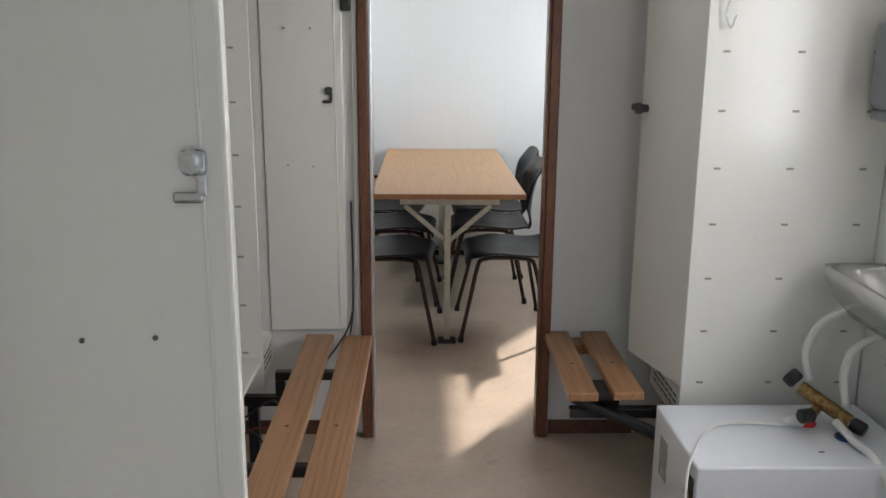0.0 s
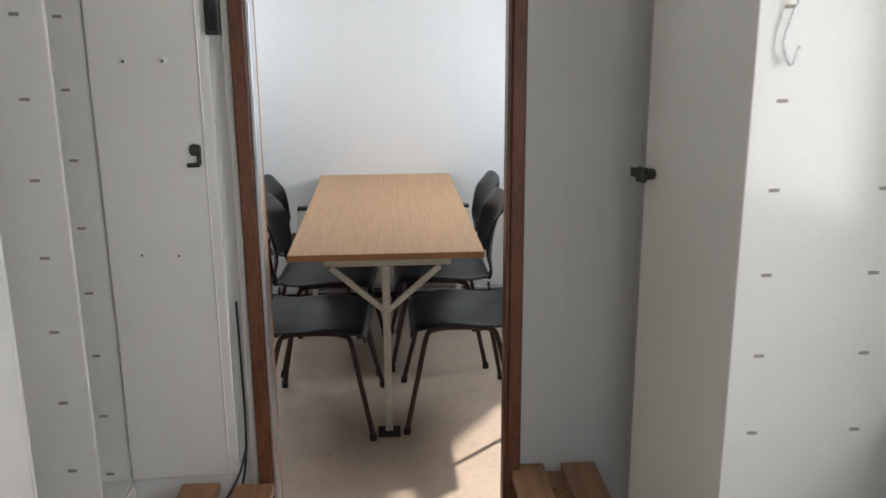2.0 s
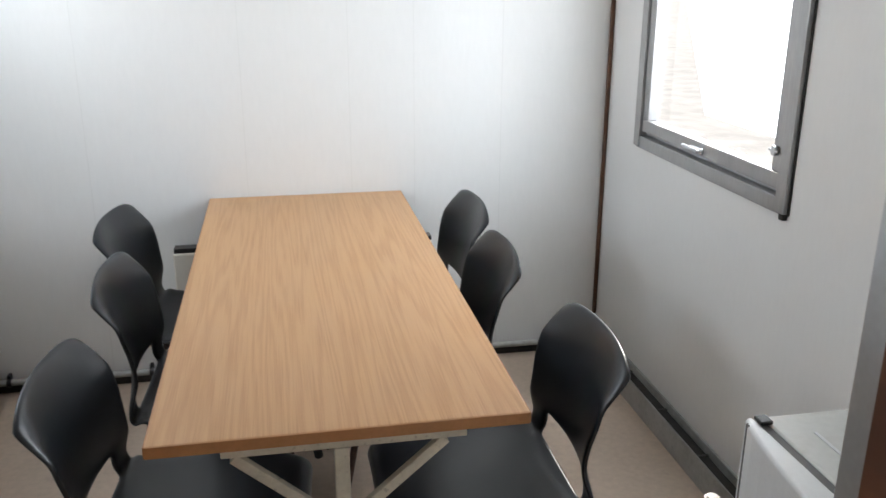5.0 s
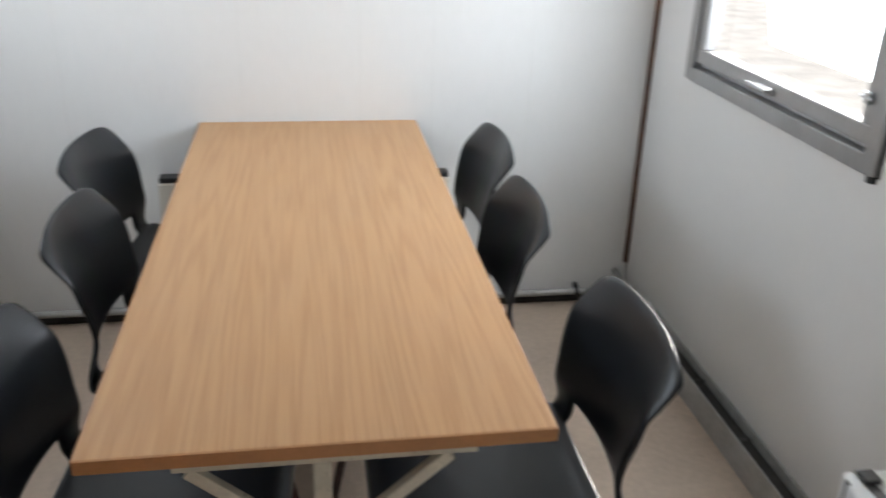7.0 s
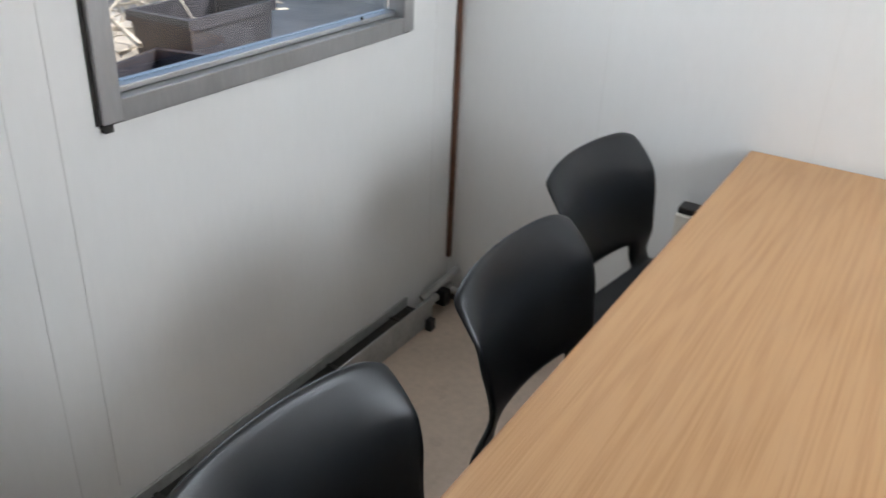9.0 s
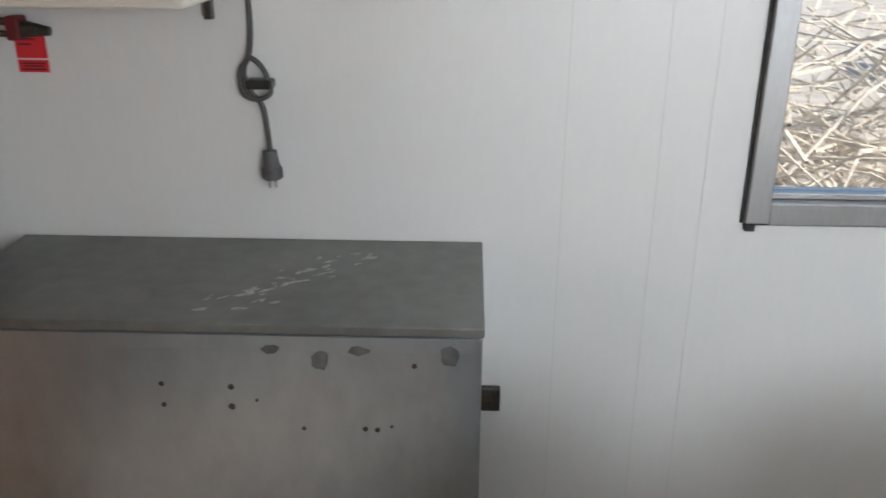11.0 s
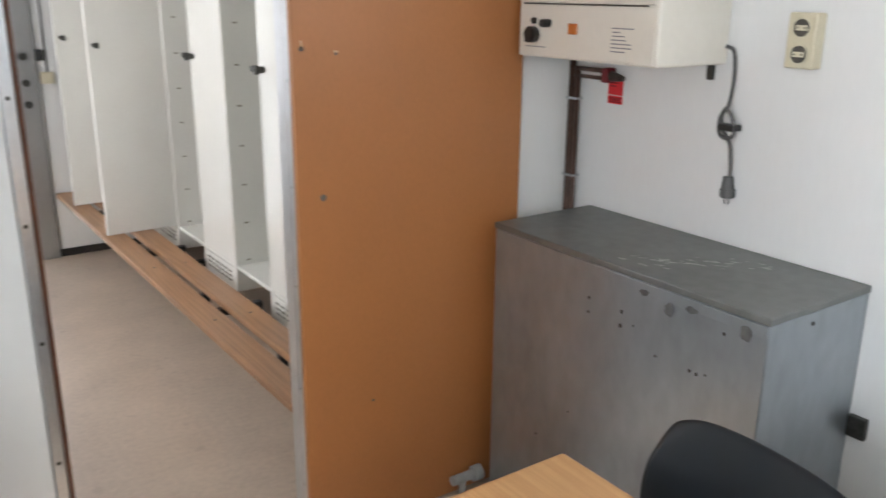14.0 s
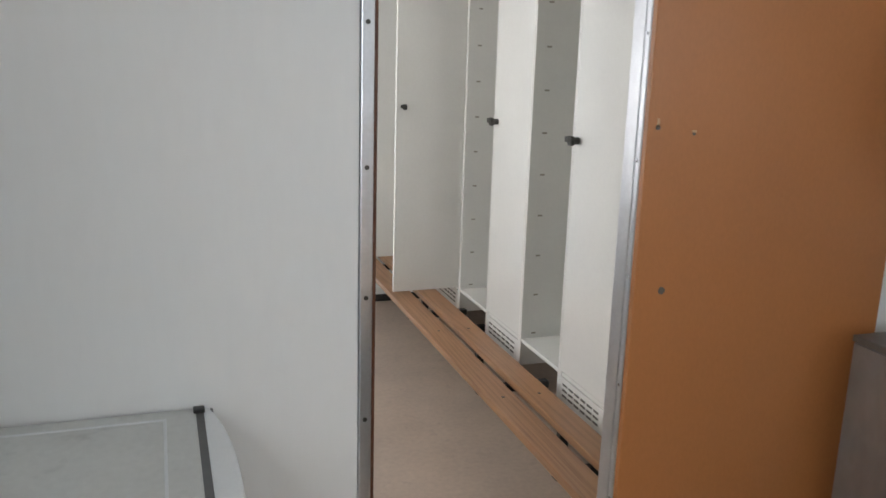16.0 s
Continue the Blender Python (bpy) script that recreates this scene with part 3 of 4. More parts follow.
part("leg", bx(XR - 0.06, XR - 0.025, 4.70, 4.735, 0, 0.264, 0.003), BLACK_S, fr)

# benches
def bench(rows, label):
    b = empty("bench", label, "bench")
    for i, (x0, x1, y0, y1) in enumerate(rows):
        s = part("slat", bx(x0, x1, y0, y1, 0.386, 0.413, 0.004), SLAT, b)
        y = y0 + 0.25
        while y < y1 - 0.1:
            part("screw", cyl((x0 + 0.05, y, 0.4125), (x0 + 0.05, y, 0.4142), 0.006, seg=10), HASP, s)
            y += 0.72
    return b


bench([(0.300, 0.399, 1.93, 5.11), (0.436, 0.541, 1.93, 5.095)], "two-slat brown wooden bench before the lockers")
bench([(1.170, 1.260, 4.558, 5.142), (1.308, 1.402, 4.565, 5.142)], "short two-slat brown wooden bench by the doorway")

# loose wires under the left lockers
for i, (m_, pts) in enumerate(((BLACK, [(0.16, 4.62, 0.30), (0.24, 4.70, 0.33), (0.27, 4.80, 0.26), (0.32, 4.93, 0.285), (0.44, 5.06, 0.42), (0.47, 5.13, 0.50)]),
                               (RED_D, [(0.16, 4.55, 0.29), (0.25, 4.62, 0.27), (0.29, 4.62, 0.15), (0.27, 4.60, 0.05), (0.26, 4.58, 0.003)]),
                               (BLACK, [(0.17, 4.60, 0.29), (0.22, 4.63, 0.22), (0.24, 4.62, 0.10), (0.23, 4.60, 0.003)]),
                               (BLACK, [(0.42, 5.10, 0.30), (0.455, 5.12, 0.40), (0.47, 5.132, 0.55), (0.468, 5.134, 0.9)]))):
    tagged(link("wire", tube(pts, 0.0035, seg=6), m_, smooth=True), "thin loose dark wire hanging below lockers" if m_ == BLACK else "thin loose red wire hanging below lockers", "wire")
# black device high beside the frame
dev = empty("junction_box", "small black plastic box beside the doorway", "box")
part("body", bx(0.444, 0.479, 5.118, 5.149, 1.55, 1.64, 0.003), BLACK, dev)
part("cover", bx(0.449, 0.475, 5.114, 5.118, 1.56, 1.63, 0.002), BLACK_S, dev)

# S-hook on the locker side
hook = empty("s_hook", "bent steel wire hook on the locker side", "hook")
part("wire", tube([(1.575, 4.580, 1.612), (1.578, 4.566, 1.616), (1.575, 4.562, 1.60), (1.563, 4.567, 1.56), (1.558, 4.567, 1.525), (1.572, 4.562, 1.492), (1.584, 4.560, 1.525)], 0.0022, seg=8), ZINC, hook, smooth=True)

# white appliance under the basin
ap = empty("water_heater", "low white under-sink water heater box", "water heater")
part("casing", bx(1.421, 2.02, 4.11, 4.50, 0.0, 0.403, 0.006), BOXW, ap)
part("side_sticker", bx(1.4195, 1.4208, 4.36, 4.43, 0.22, 0.34), SCUFF, ap)
part("switch", bx(1.417, 1.4208, 4.125, 4.175, 0.2, 0.36, 0.001), BLACK, ap)
part("dial", cyl((1.4165, 4.15, 0.31), (1.409, 4.15, 0.31), 0.014, seg=16), BRASS, ap)
part("red_collar", cyl((1.81, 4.36, 0.4035), (1.81, 4.36, 0.413), 0.026, seg=20, bevel=0.003), RED, ap)
part("blue_collar", cyl((1.875, 4.27, 0.4035), (1.875, 4.27, 0.413), 0.026, seg=20, bevel=0.003), BLUE, ap)
part("logo_mark", bx(1.77, 1.785, 4.19, 4.196, 0.4032, 0.4038), BLACK, ap)
vlv = empty("valve", "old brass mixing valve on the water heater", "valve")
part("body", cyl((1.80, 4.40, 0.50), (1.90, 4.30, 0.44), 0.02, bm=cyl((1.81, 4.36, 0.414), (1.845, 4.355, 0.475), 0.013, bm=cyl((1.875, 4.27, 0.414), (1.88, 4.32, 0.46), 0.013))), BRASS, vlv)
part("knob", cyl((1.795, 4.41, 0.51), (1.775, 4.43, 0.53), 0.026, seg=16, bevel=0.004), BLACK, vlv)
part("knob", cyl((1.80, 4.31, 0.455), (1.76, 4.30, 0.455), 0.02, seg=16, bevel=0.004), BLACK, vlv)
part("knob", cyl((1.90, 4.29, 0.44), (1.925, 4.26, 0.43), 0.02, seg=16, bevel=0.004), BLACK, vlv)
for pts, label in (([(1.825, 4.40, 0.52), (1.82, 4.43, 0.60), (1.87, 4.45, 0.68), (1.98, 4.45, 0.73), (2.06, 4.45, 0.74)], "white water hose from valve to basin"),
                   ([(1.90, 4.33, 0.47), (1.90, 4.36, 0.55), (1.93, 4.38, 0.62), (2.00, 4.38, 0.66), (2.06, 4.38, 0.67)], "white water hose from valve to basin"),
                   ([(1.86, 4.30, 0.44), (1.875, 4.22, 0.42), (1.895, 4.14, 0.40), (1.93, 4.02, 0.28), (1.95, 3.95, 0.012)], "white printed hose hanging over the heater")):
    tagged(link("hose", tube(pts, 0.011, seg=10), HOSE, smooth=True), label, "hose")
cord = empty("power_cord", "white power cord with plug lying on the heater", "cord")
part("cable", tube([(1.375, 4.03, 0.01), (1.38, 4.05, 0.20), (1.400, 4.12, 0.36), (1.44, 4.19, 0.412), (1.53, 4.33, 0.409), (1.62, 4.36, 0.409), (1.74, 4.34, 0.413)], 0.004, seg=8), HOSE, cord, smooth=True)
part("plug", cyl((1.735, 4.34, 0.422), (1.785, 4.35, 0.422), 0.012, bm=cyl((1.77, 4.347, 0.422), (1.79, 4.351, 0.422), 0.019, bevel=0.003), r2=0.017), HOSE, cord)

# wash basin and dispenser
sink = empty("wash_basin", "small stainless steel wash basin on the wall", "basin")
bm = bmesh.new()
prof = [(0.0, 0.0), (0.0, 0.02), (0.012, 0.02), (0.022, 0.004), (0.05, -0.08), (0.1, -0.1)]
def loop_(inset, z):
    x0, x1, y0, y1 = 1.874 + inset, 2.065, 3.98 + inset, 4.53 - inset
    r, pts = 0.05, []
    for cx, cy, a0 in ((x0 + r, y1 - r, 90), (x0 + r, y0 + r, 180)):
        for k in range(7):
            a = radians(a0 + 15 * k)
            pts.append((cx + r * math.cos(a), cy + r * math.sin(a), z))
    return [(x1, y1, z)] + pts + [(x1, y0, z)]
rings = [[bm.verts.new(p) for p in loop_(i, z)] for i, z in ((0.06, 0.70), (0.03, 0.74), (0.004, 0.79), (0.0, 0.82), (0.0, 0.832), (0.012, 0.832), (0.02, 0.815), (0.05, 0.74))]
for a, b in zip(rings, rings[1:]):
    for k in range(len(a)):
        bm.faces.new((a[k], a[(k + 1) % len(a)], b[(k + 1) % len(a)], b[k]))
bm.faces.new(rings[0]), bm.faces.new(rings[-1])
part("bowl", bm, STEEL, sink, smooth=True)
part("drain", cyl((2.0, 4.3, 0.60), (2.0, 4.3, 0.70), 0.02), STEEL, sink)
dsp = empty("towel_dispenser", "grey plastic towel dispenser on the wall", "dispenser")
part("body", bx(1.965, XR - 0.001, 4.30, 4.55, 1.27, 1.52, 0.03, seg=4), DISP, dsp, smooth=True)
part("mark", bx(1.963, 1.966, 4.40, 4.43, 1.42, 1.44), HOSE, dsp)
part("lower_tray", bx(1.975, XR - 0.001, 4.31, 4.54, 1.245, 1.275, 0.008), DISP, dsp)

# switches by the entrance
sw = empty("light_switch", "ivory light switch with cable by the entrance", "switch")
part("plate", bx(0.455, 0.525, YB + 0.001, YB + 0.03, 1.03, 1.095, 0.004), IVORY, sw)
part("rocker", bx(0.47, 0.51, YB + 0.03, YB + 0.036, 1.04, 1.085, 0.003), IVORY, sw)
part("cable", cyl((0.487, YB + 0.008, 1.095), (0.487, YB + 0.008, 2.3), 0.005, seg=8), GREYC, sw)
lb = empty("lock_box", "small black lock case by the entrance", "lock")
part("case", bx(0.50, 0.545, YB + 0.001, YB + 0.03, 1.16, 1.22, 0.004), BLACK, lb)
part("bolt", bx(0.545, 0.57, YB + 0.008, YB + 0.02, 1.18, 1.2, 0.002), HASP, lb)

# ---- canteen: table ----
table = empty("table", "long oak-laminate table on chipped cream steel legs", "table")
top = part("tabletop", bx(0.478, 1.212, 6.146, 7.965, 0.7245, 0.75, 0.002), OAK, table)
part("edge_band", bx(0.4785, 1.2115, 6.1435, 6.1475, 0.725, 0.7492, 0.001), OAK_E, top)
part("edge_band", bx(0.4755, 0.4795, 6.146, 7.965, 0.725, 0.7492, 0.001), OAK_E, top)
part("edge_band", bx(1.2105, 1.2145, 6.146, 7.965, 0.725, 0.7492, 0.001), OAK_E, top)
for y in (6.185, 7.75):
    part("cross_bar", bx(0.61, 1.09, y - 0.015, y + 0.015, 0.695, 0.7235, 0.002), LEG, table)
    part("post", bx(0.825, 0.855, y - 0.014, y + 0.014, 0.012, 0.694, 0.003), LEG, table)
    for s in (-1, 1):
        b = bx(-0.011, 0.011, -0.009, 0.009, 0, 0.265, 0.002)
        bmesh.ops.transform(b, matrix=Matrix.Translation((0.84 + s * 0.008, y, 0.515)) @ Matrix.Rotation(radians(s * 49), 4, 'Y'), verts=b.verts)
        part("brace", b, LEG, table)
    part("foot", bx(0.795, 0.885, y - 0.045, y + 0.035, 0.0, 0.012, 0.003), BLACK_S, table)
part("rail", bx(0.83, 0.85, 6.201, 7.734, 0.69, 0.7215, 0.002), LEG, table)


# ---- canteen: chairs ----
def chair():
    c = empty("chair", "black plastic shell chair on brown tubular legs", "chair", "chairs round the table")
    # shell: profile from the front lip over the seat and up the back; local -y is the front
    prof = smooth_line([(0, -0.305, 0.396), (0, -0.295, 0.422), (0, -0.245, 0.435), (0, -0.075, 0.424), (0, 0.04, 0.416), (0, 0.115, 0.428), (0, 0.152, 0.465),
                        (0, 0.163, 0.56), (0, 0.176, 0.64), (0, 0.198, 0.72), (0, 0.232, 0.805)], 4)
    nx = 16
    bm, grid = bmesh.new(), []
    for i, p in enumerate(prof):
        z, y = p.z, p.y
        seat = i < 21
        if seat:
            half = 0.238 - 0.022 * max(0, (-y - 0.20) / 0.12)
        else:
            f = min(1, max(0, (z - 0.45) / 0.2))
            half = 0.238 - 0.024 * math.sin(math.pi * f) - 0.020 * f - 0.006 * max(0, (z - 0.74) / 0.06) ** 2
        row = []
        for k in range(nx + 1):
            u = -1 + 2 * k / nx
            dz, dy = 0.0, 0.0
            if seat:
                dz = 0.018 * abs(u) ** 3 - (0.030 * abs(u) ** 5 * min(1, (-y - 0.16) / 0.1) if y < -0.16 else 0)
            else:
                f = min(1, (z - 0.44) / 0.1)
                dy = -0.042 * f * u * u
                if z > 0.70:
                    dz = -0.034 * abs(u) ** 5 * (z - 0.70) / 0.10
                    dy += 0.020 * abs(u) ** 3 * (z - 0.70) / 0.10
            row.append(bm.verts.new((u * half, y + dy, z + dz)))
        grid.append(row)
    for i in range(len(grid) - 1):
        for k in range(nx):
            um = abs(-1 + 2 * (k + 0.5) / nx)
            if 22 <= i < 26 and um < 0.6:
                continue
            bm.faces.new((grid[i][k], grid[i][k + 1], grid[i + 1][k + 1], grid[i + 1][k]))
    sh = part("shell", bm, SHELL, c, smooth=True)
    so = sh.modifiers.new("thick", 'SOLIDIFY')
    so.thickness, so.offset = 0.012, 0
    su = sh.modifiers.new("round", 'SUBSURF')
    su.levels = su.render_levels = 1
    for s in (-1, 1):
        pts = [(s * 0.262, -0.332, 0.008), (s * 0.226, -0.288, 0.20), (s * 0.186, -0.246, 0.378), (s * 0.176, -0.213, 0.406), (s * 0.172, -0.15, 0.413),
               (s * 0.172, -0.03, 0.410), (s * 0.176, 0.01, 0.403), (s * 0.184, 0.037, 0.375), (s * 0.222, 0.075, 0.20), (s * 0.258, 0.113, 0.008)]
        lf = part("leg_frame", tube(pts, 0.0105, seg=10, n=5), TUBE, c, smooth=True)
        for y in (-0.332, 0.113):
            part("rubber_foot", cyl((s * 0.261, y, 0.0), (s * 0.256, y * 0.985, 0.03), 0.0145, seg=12, bevel=0.003), RUBBER, lf)
    part("cross_tube", tube([(-0.172, -0.15, 0.414), (0, -0.15, 0.410), (0.172, -0.15, 0.414)], 0.009, seg=8), TUBE, c, smooth=True)
    part("cross_tube", tube([(-0.172, -0.03, 0.410), (0, -0.03, 0.406), (0.172, -0.03, 0.410)], 0.009, seg=8), TUBE, c, smooth=True)
    return c


first = chair()
places = [(1.240, 6.42, 90), (1.187, 7.07, 90), (1.218, 7.595, 92), (0.466, 6.40, -94), (0.480, 7.035, -93), (0.396, 7.575, -98)]
for i, (x, y, a) in enumerate(places):
    m = pose(x, y, 0, 0, 0, a - 180 if a > 0 else a + 180)
    if i == 0:
        first.matrix_basis = m
    else:
        copy_thing(first, m)

# ---- canteen: convector, metal box, wall heater ----
cv = empty("convector", "white panel convector heater with black top grille", "heater")
part("casing", bx(0.328, 1.332, 7.90, YF - 0.014, 0.10, 0.553, 0.006), CREAM, cv)
part("grille", bx(0.332, 1.328, 7.905, YF - 0.016, 0.554, 0.572, 0.003), BLACK, cv)
for x in (0.40, 1.25):
    part("foot", bx(x, x + 0.03, 7.91, 7.95, 0.0, 0.10, 0.003), CREAM, cv)

gb = empty("metal_cabinet", "scuffed galvanised steel casing against the wall", "cabinet")
part("body", bx(XL + 0.003, -0.043, 5.283, 6.197, 0.0, 0.896, 0.004), GALV, gb)
lid = part("lid", bx(XL + 0.002, -0.040, 5.280, 6.200, 0.897, 0.915, 0.003), GALV_T, gb, "darker scratched metal lid")
rng = random.Random(5)
for i in range(46):
    u = i / 45
    x, y = -0.10 - 0.25 * u + rng.uniform(-0.025, 0.025), 5.77 + 0.19 * u + rng.uniform(-0.05, 0.05)
    w = rng.uniform(0.4, 1.0)
    o = bmesh.new()
    n = 9
    vs = [o.verts.new((0.020 * w * rng.uniform(0.35, 1.2) * math.cos(2 * math.pi * k / n), 0.007 * w * rng.uniform(0.3, 1.3) * math.sin(2 * math.pi * k / n), 0)) for k in range(n)]
    o.faces.new(vs)
    bmesh.ops.transform(o, matrix=Matrix.Translation((x, y, 0.9153 + 0.00001 * i)) @ Matrix.Rotation(rng.uniform(1.6, 3.0), 4, 'Z'), verts=o.verts)
    part("scuff", o, SCUFF, lid)
for y, z, w, h in ((5.938, 0.853, 0.016, 0.019), (6.146, 0.866, 0.018, 0.020), (5.86, 0.872, 0.016, 0.010), (6.0, 0.872, 0.020, 0.009)):
    o = bmesh.new()
    o.faces.new([o.verts.new((-0.0383, y + w * rng.uniform(0.7, 1.1) * math.cos(math.pi * k / 6), z + h * rng.uniform(0.7, 1.1) * math.sin(math.pi * k / 6))) for k in range(12)])
    part("stain", o, STAIN, gb, "dark rubbed stain")
part("flange", bx(-0.0425, -0.0385, 5.29, 6.195, 0.870, 0.8955, 0.001), GALV, gb)
for y, z, r in ((5.675, 0.802, .006), (5.675, 0.763, .006), (5.789, 0.799, .007), (5.788, 0.762, .008), (5.83, 0.775, .004), (6.005, 0.878, .005), (6.089, 0.844, .006), (5.905, 0.723, .005), (6.007, 0.724, .006), (6.027, 0.723, .006), (6.051, 0.730, .004), (5.494, 0.325, .005), (5.62, 0.45, .004)):
    part("bolt", cyl((-0.044, y, z), (-0.0415, y, z), r * 0.75, seg=12, bevel=0.001), HASP, gb)
part("bolt", cyl((-0.2, 6.1935, 0.87), (-0.2, 6.200, 0.87), 0.005, seg=10), HASP, gb)
part("bracket", bx(XL + 0.001, XL + 0.018, 6.199, 6.245, 0.535, 0.59, 0.003), HASP, gb)
for z in (0.06,):
    tagged(link("pipe_stub", cyl((-0.03, 5.225, z), (0.06, 5.225, z), 0.016, bm=cyl((-0.05, 5.225, z), (-0.02, 5.225, z), 0.026, bm=cyl((0.02, 5.225, 0.0), (0.02, 5.225, z), 0.012))), GREYP, smooth=False), "short grey pipe with black valve by the casing", "pipe")

ht = empty("wall_heater", "cream enamelled gas heater hung on the wall", "wall heater")
part("casing", bx(XL + 0.002, -0.157, 5.222, 5.738, 1.357, 2.02, 0.006), CREAM, ht)
part("front_lip", bx(-0.157, -0.1545, 5.235, 5.725, 1.365, 1.498, 0.001), CREAM, ht)
part("seam", bx(-0.1575, -0.1535, 5.245, 5.70, 1.4985, 1.5025), SLOT, ht)
part("front_door", bx(-0.157, -0.152, 5.235, 5.725, 1.504, 2.0, 0.002), CREAM, ht)
k = part("knob", cyl((-0.154, 5.295, 1.418), (-0.128, 5.295, 1.418), 0.022, seg=24, bevel=0.003), BLACK, ht, "black round control knob")
part("pointer", bx(-0.128, -0.124, 5.283, 5.307, 1.398, 1.404, 0.001), BLACK, k)
part("button", cyl((-0.154, 5.292, 1.455), (-0.146, 5.292, 1.455), 0.009, seg=14), HASP, ht)
part("button", cyl((-0.154, 5.352, 1.450), (-0.124, 5.352, 1.450), 0.011, seg=14, bevel=0.002), BLACK, ht)
part("switch", bx(-0.1545, -0.147, 5.432, 5.462, 1.424, 1.452, 0.002), ORANGE, ht, "orange rocker switch")
for i, (a, b) in enumerate(((0.0, 0.075), (0.004, 0.03), (0.004, 0.045), (0.0, 0.05), (0.0, 0.068), (0.0, 0.07), (0.0, 0.05))):
    part("print_line", bx(-0.1546, -0.1538, 5.585 + a, 5.585 + b, 1.444 - i * 0.0095, 1.447 - i * 0.0095), INK, ht)
part("print_line", bx(-0.1546, -0.1538, 5.255, 5.34, 1.384, 1.3865), INK, ht)
part("badge", bx(-0.152, -0.1495, 5.685, 5.72, 1.555, 1.585, 0.001), HASP, ht)
part("hinge", bx(-0.153, -0.149, 5.238, 5.247, 1.545, 1.575, 0.001), HASP, ht)
part("lower_clip", bx(XL + 0.003, XL + 0.02, 5.69, 5.705, 1.315, 1.356, 0.002), HASP, ht)

ht.location.z = 0.025

gp = empty("gas_pipe", "brown painted double pipe below the heater", "pipe")
part("pipe", cyl((-0.395, 5.200, 0.0), (-0.395, 5.200, 1.381), 0.010), COPPER, gp, smooth=True)
part("pipe", cyl((-0.395, 5.224, 0.0), (-0.395, 5.224, 1.34), 0.008), COPPER, gp, smooth=True)
part("pipe", cyl((-0.395, 5.212, 1.335), (-0.395, 5.36, 1.335), 0.007), COPPER, gp, smooth=True)
part("pipe", cyl((-0.395, 5.212, 1.313), (-0.395, 5.36, 1.313), 0.006), COPPER, gp, smooth=True)
part("valve", bx(-0.415, -0.378, 5.335, 5.362, 1.302, 1.345, 0.005), RED_D, gp, "dark red valve")
part("valve_end", cyl((-0.395, 5.362, 1.322), (-0.395, 5.41, 1.318), 0.016, seg=12, r2=0.008), HASP, gp)
for z in (1.24, 1.0):
    part("clip", bx(-0.41, -0.381, 5.188, 5.236, z, z + 0.008, 0.002), ZINC, gp)

st = empty("sticker", "bright red warning sticker with dark print", "sticker", at=(0, 0, 0.013))
part("sheet", bx(XL + 0.0005, XL + 0.0015, 5.326, 5.384, 1.252, 1.297), RED, st)
part("sheet", bx(XL + 0.0005, XL + 0.0015, 5.326, 5.384, 1.226, 1.249), RED, st)
for y0, y1, z in ((5.332, 5.365, 1.285), (5.332, 5.356, 1.276), (5.333, 5.378, 1.241), (5.336, 5.375, 1.236), (5.333, 5.378, 1.230)):
    part("print_line", bx(XL + 0.0012, XL + 0.002, y0, y1, z, z + 0.0035), RED_D, st)

cd = empty("heater_cord", "grey power cord, looped and hanging with plug", "cord", at=(0, 0.020, 0.014))
part("cable", tube([(-0.40, 5.727, 1.415), (-0.412, 5.745, 1.40), (-0.415, 5.75, 1.33), (-0.41, 5.745, 1.265), (-0.405, 5.728, 1.235), (-0.40, 5.733, 1.195), (-0.395, 5.76, 1.185), (-0.39, 5.785, 1.20), (-0.39, 5.775, 1.24),
                    (-0.395, 5.75, 1.26), (-0.402, 5.735, 1.235), (-0.402, 5.745, 1.20), (-0.405, 5.765, 1.17), (-0.41, 5.77, 1.12), (-0.41, 5.772, 1.08)], 0.005, seg=8), GREYC, cd, smooth=True)
part("tie", bx(-0.415, -0.38, 5.74, 5.79, 1.205, 1.222, 0.004), BLACK, cd)
part("plug", cyl((-0.405, 5.772, 1.085), (-0.405, 5.774, 1.035), 0.013, bm=cyl((-0.405, 5.774, 1.055), (-0.405, 5.775, 1.03), 0.020, seg=16, bevel=0.003), r2=0.02), GREYC, cd)
for d in (-0.006, 0.006):
    part("pin", cyl((-0.405, 5.774 + d, 1.012), (-0.405, 5.774 + d, 1.031), 0.0022, seg=8), ZINC, cd)

so = empty("wall_socket", "ivory double wall socket", "socket", at=(0, 0.010, 0.024))
part("housing", bx(XL + 0.001, XL + 0.04, 5.915, 5.989, 1.365, 1.492, 0.005), IVORY, so)
for z in (1.398, 1.458):
    r = part("well", cyl((XL + 0.0395, 5.952, z), (XL + 0.042, 5.952, z), 0.025, seg=28), IVORY, so)
    part("recess", cyl((XL + 0.0415, 5.952, z), (XL + 0.0428, 5.952, z), 0.020, seg=28), SLOT, r)
    bm = bx(XL + 0.0425, XL + 0.0442, 5.937, 5.967, z - 0.006, z + 0.006, 0.0005)
    part("insert", bm, IVORY, r)
    for d in (-0.0095, 0.0095):
        part("pin_hole", cyl((XL + 0.044, 5.952 + d, z), (XL + 0.0447, 5.952 + d, z), 0.0025, seg=8), SLOT, r)

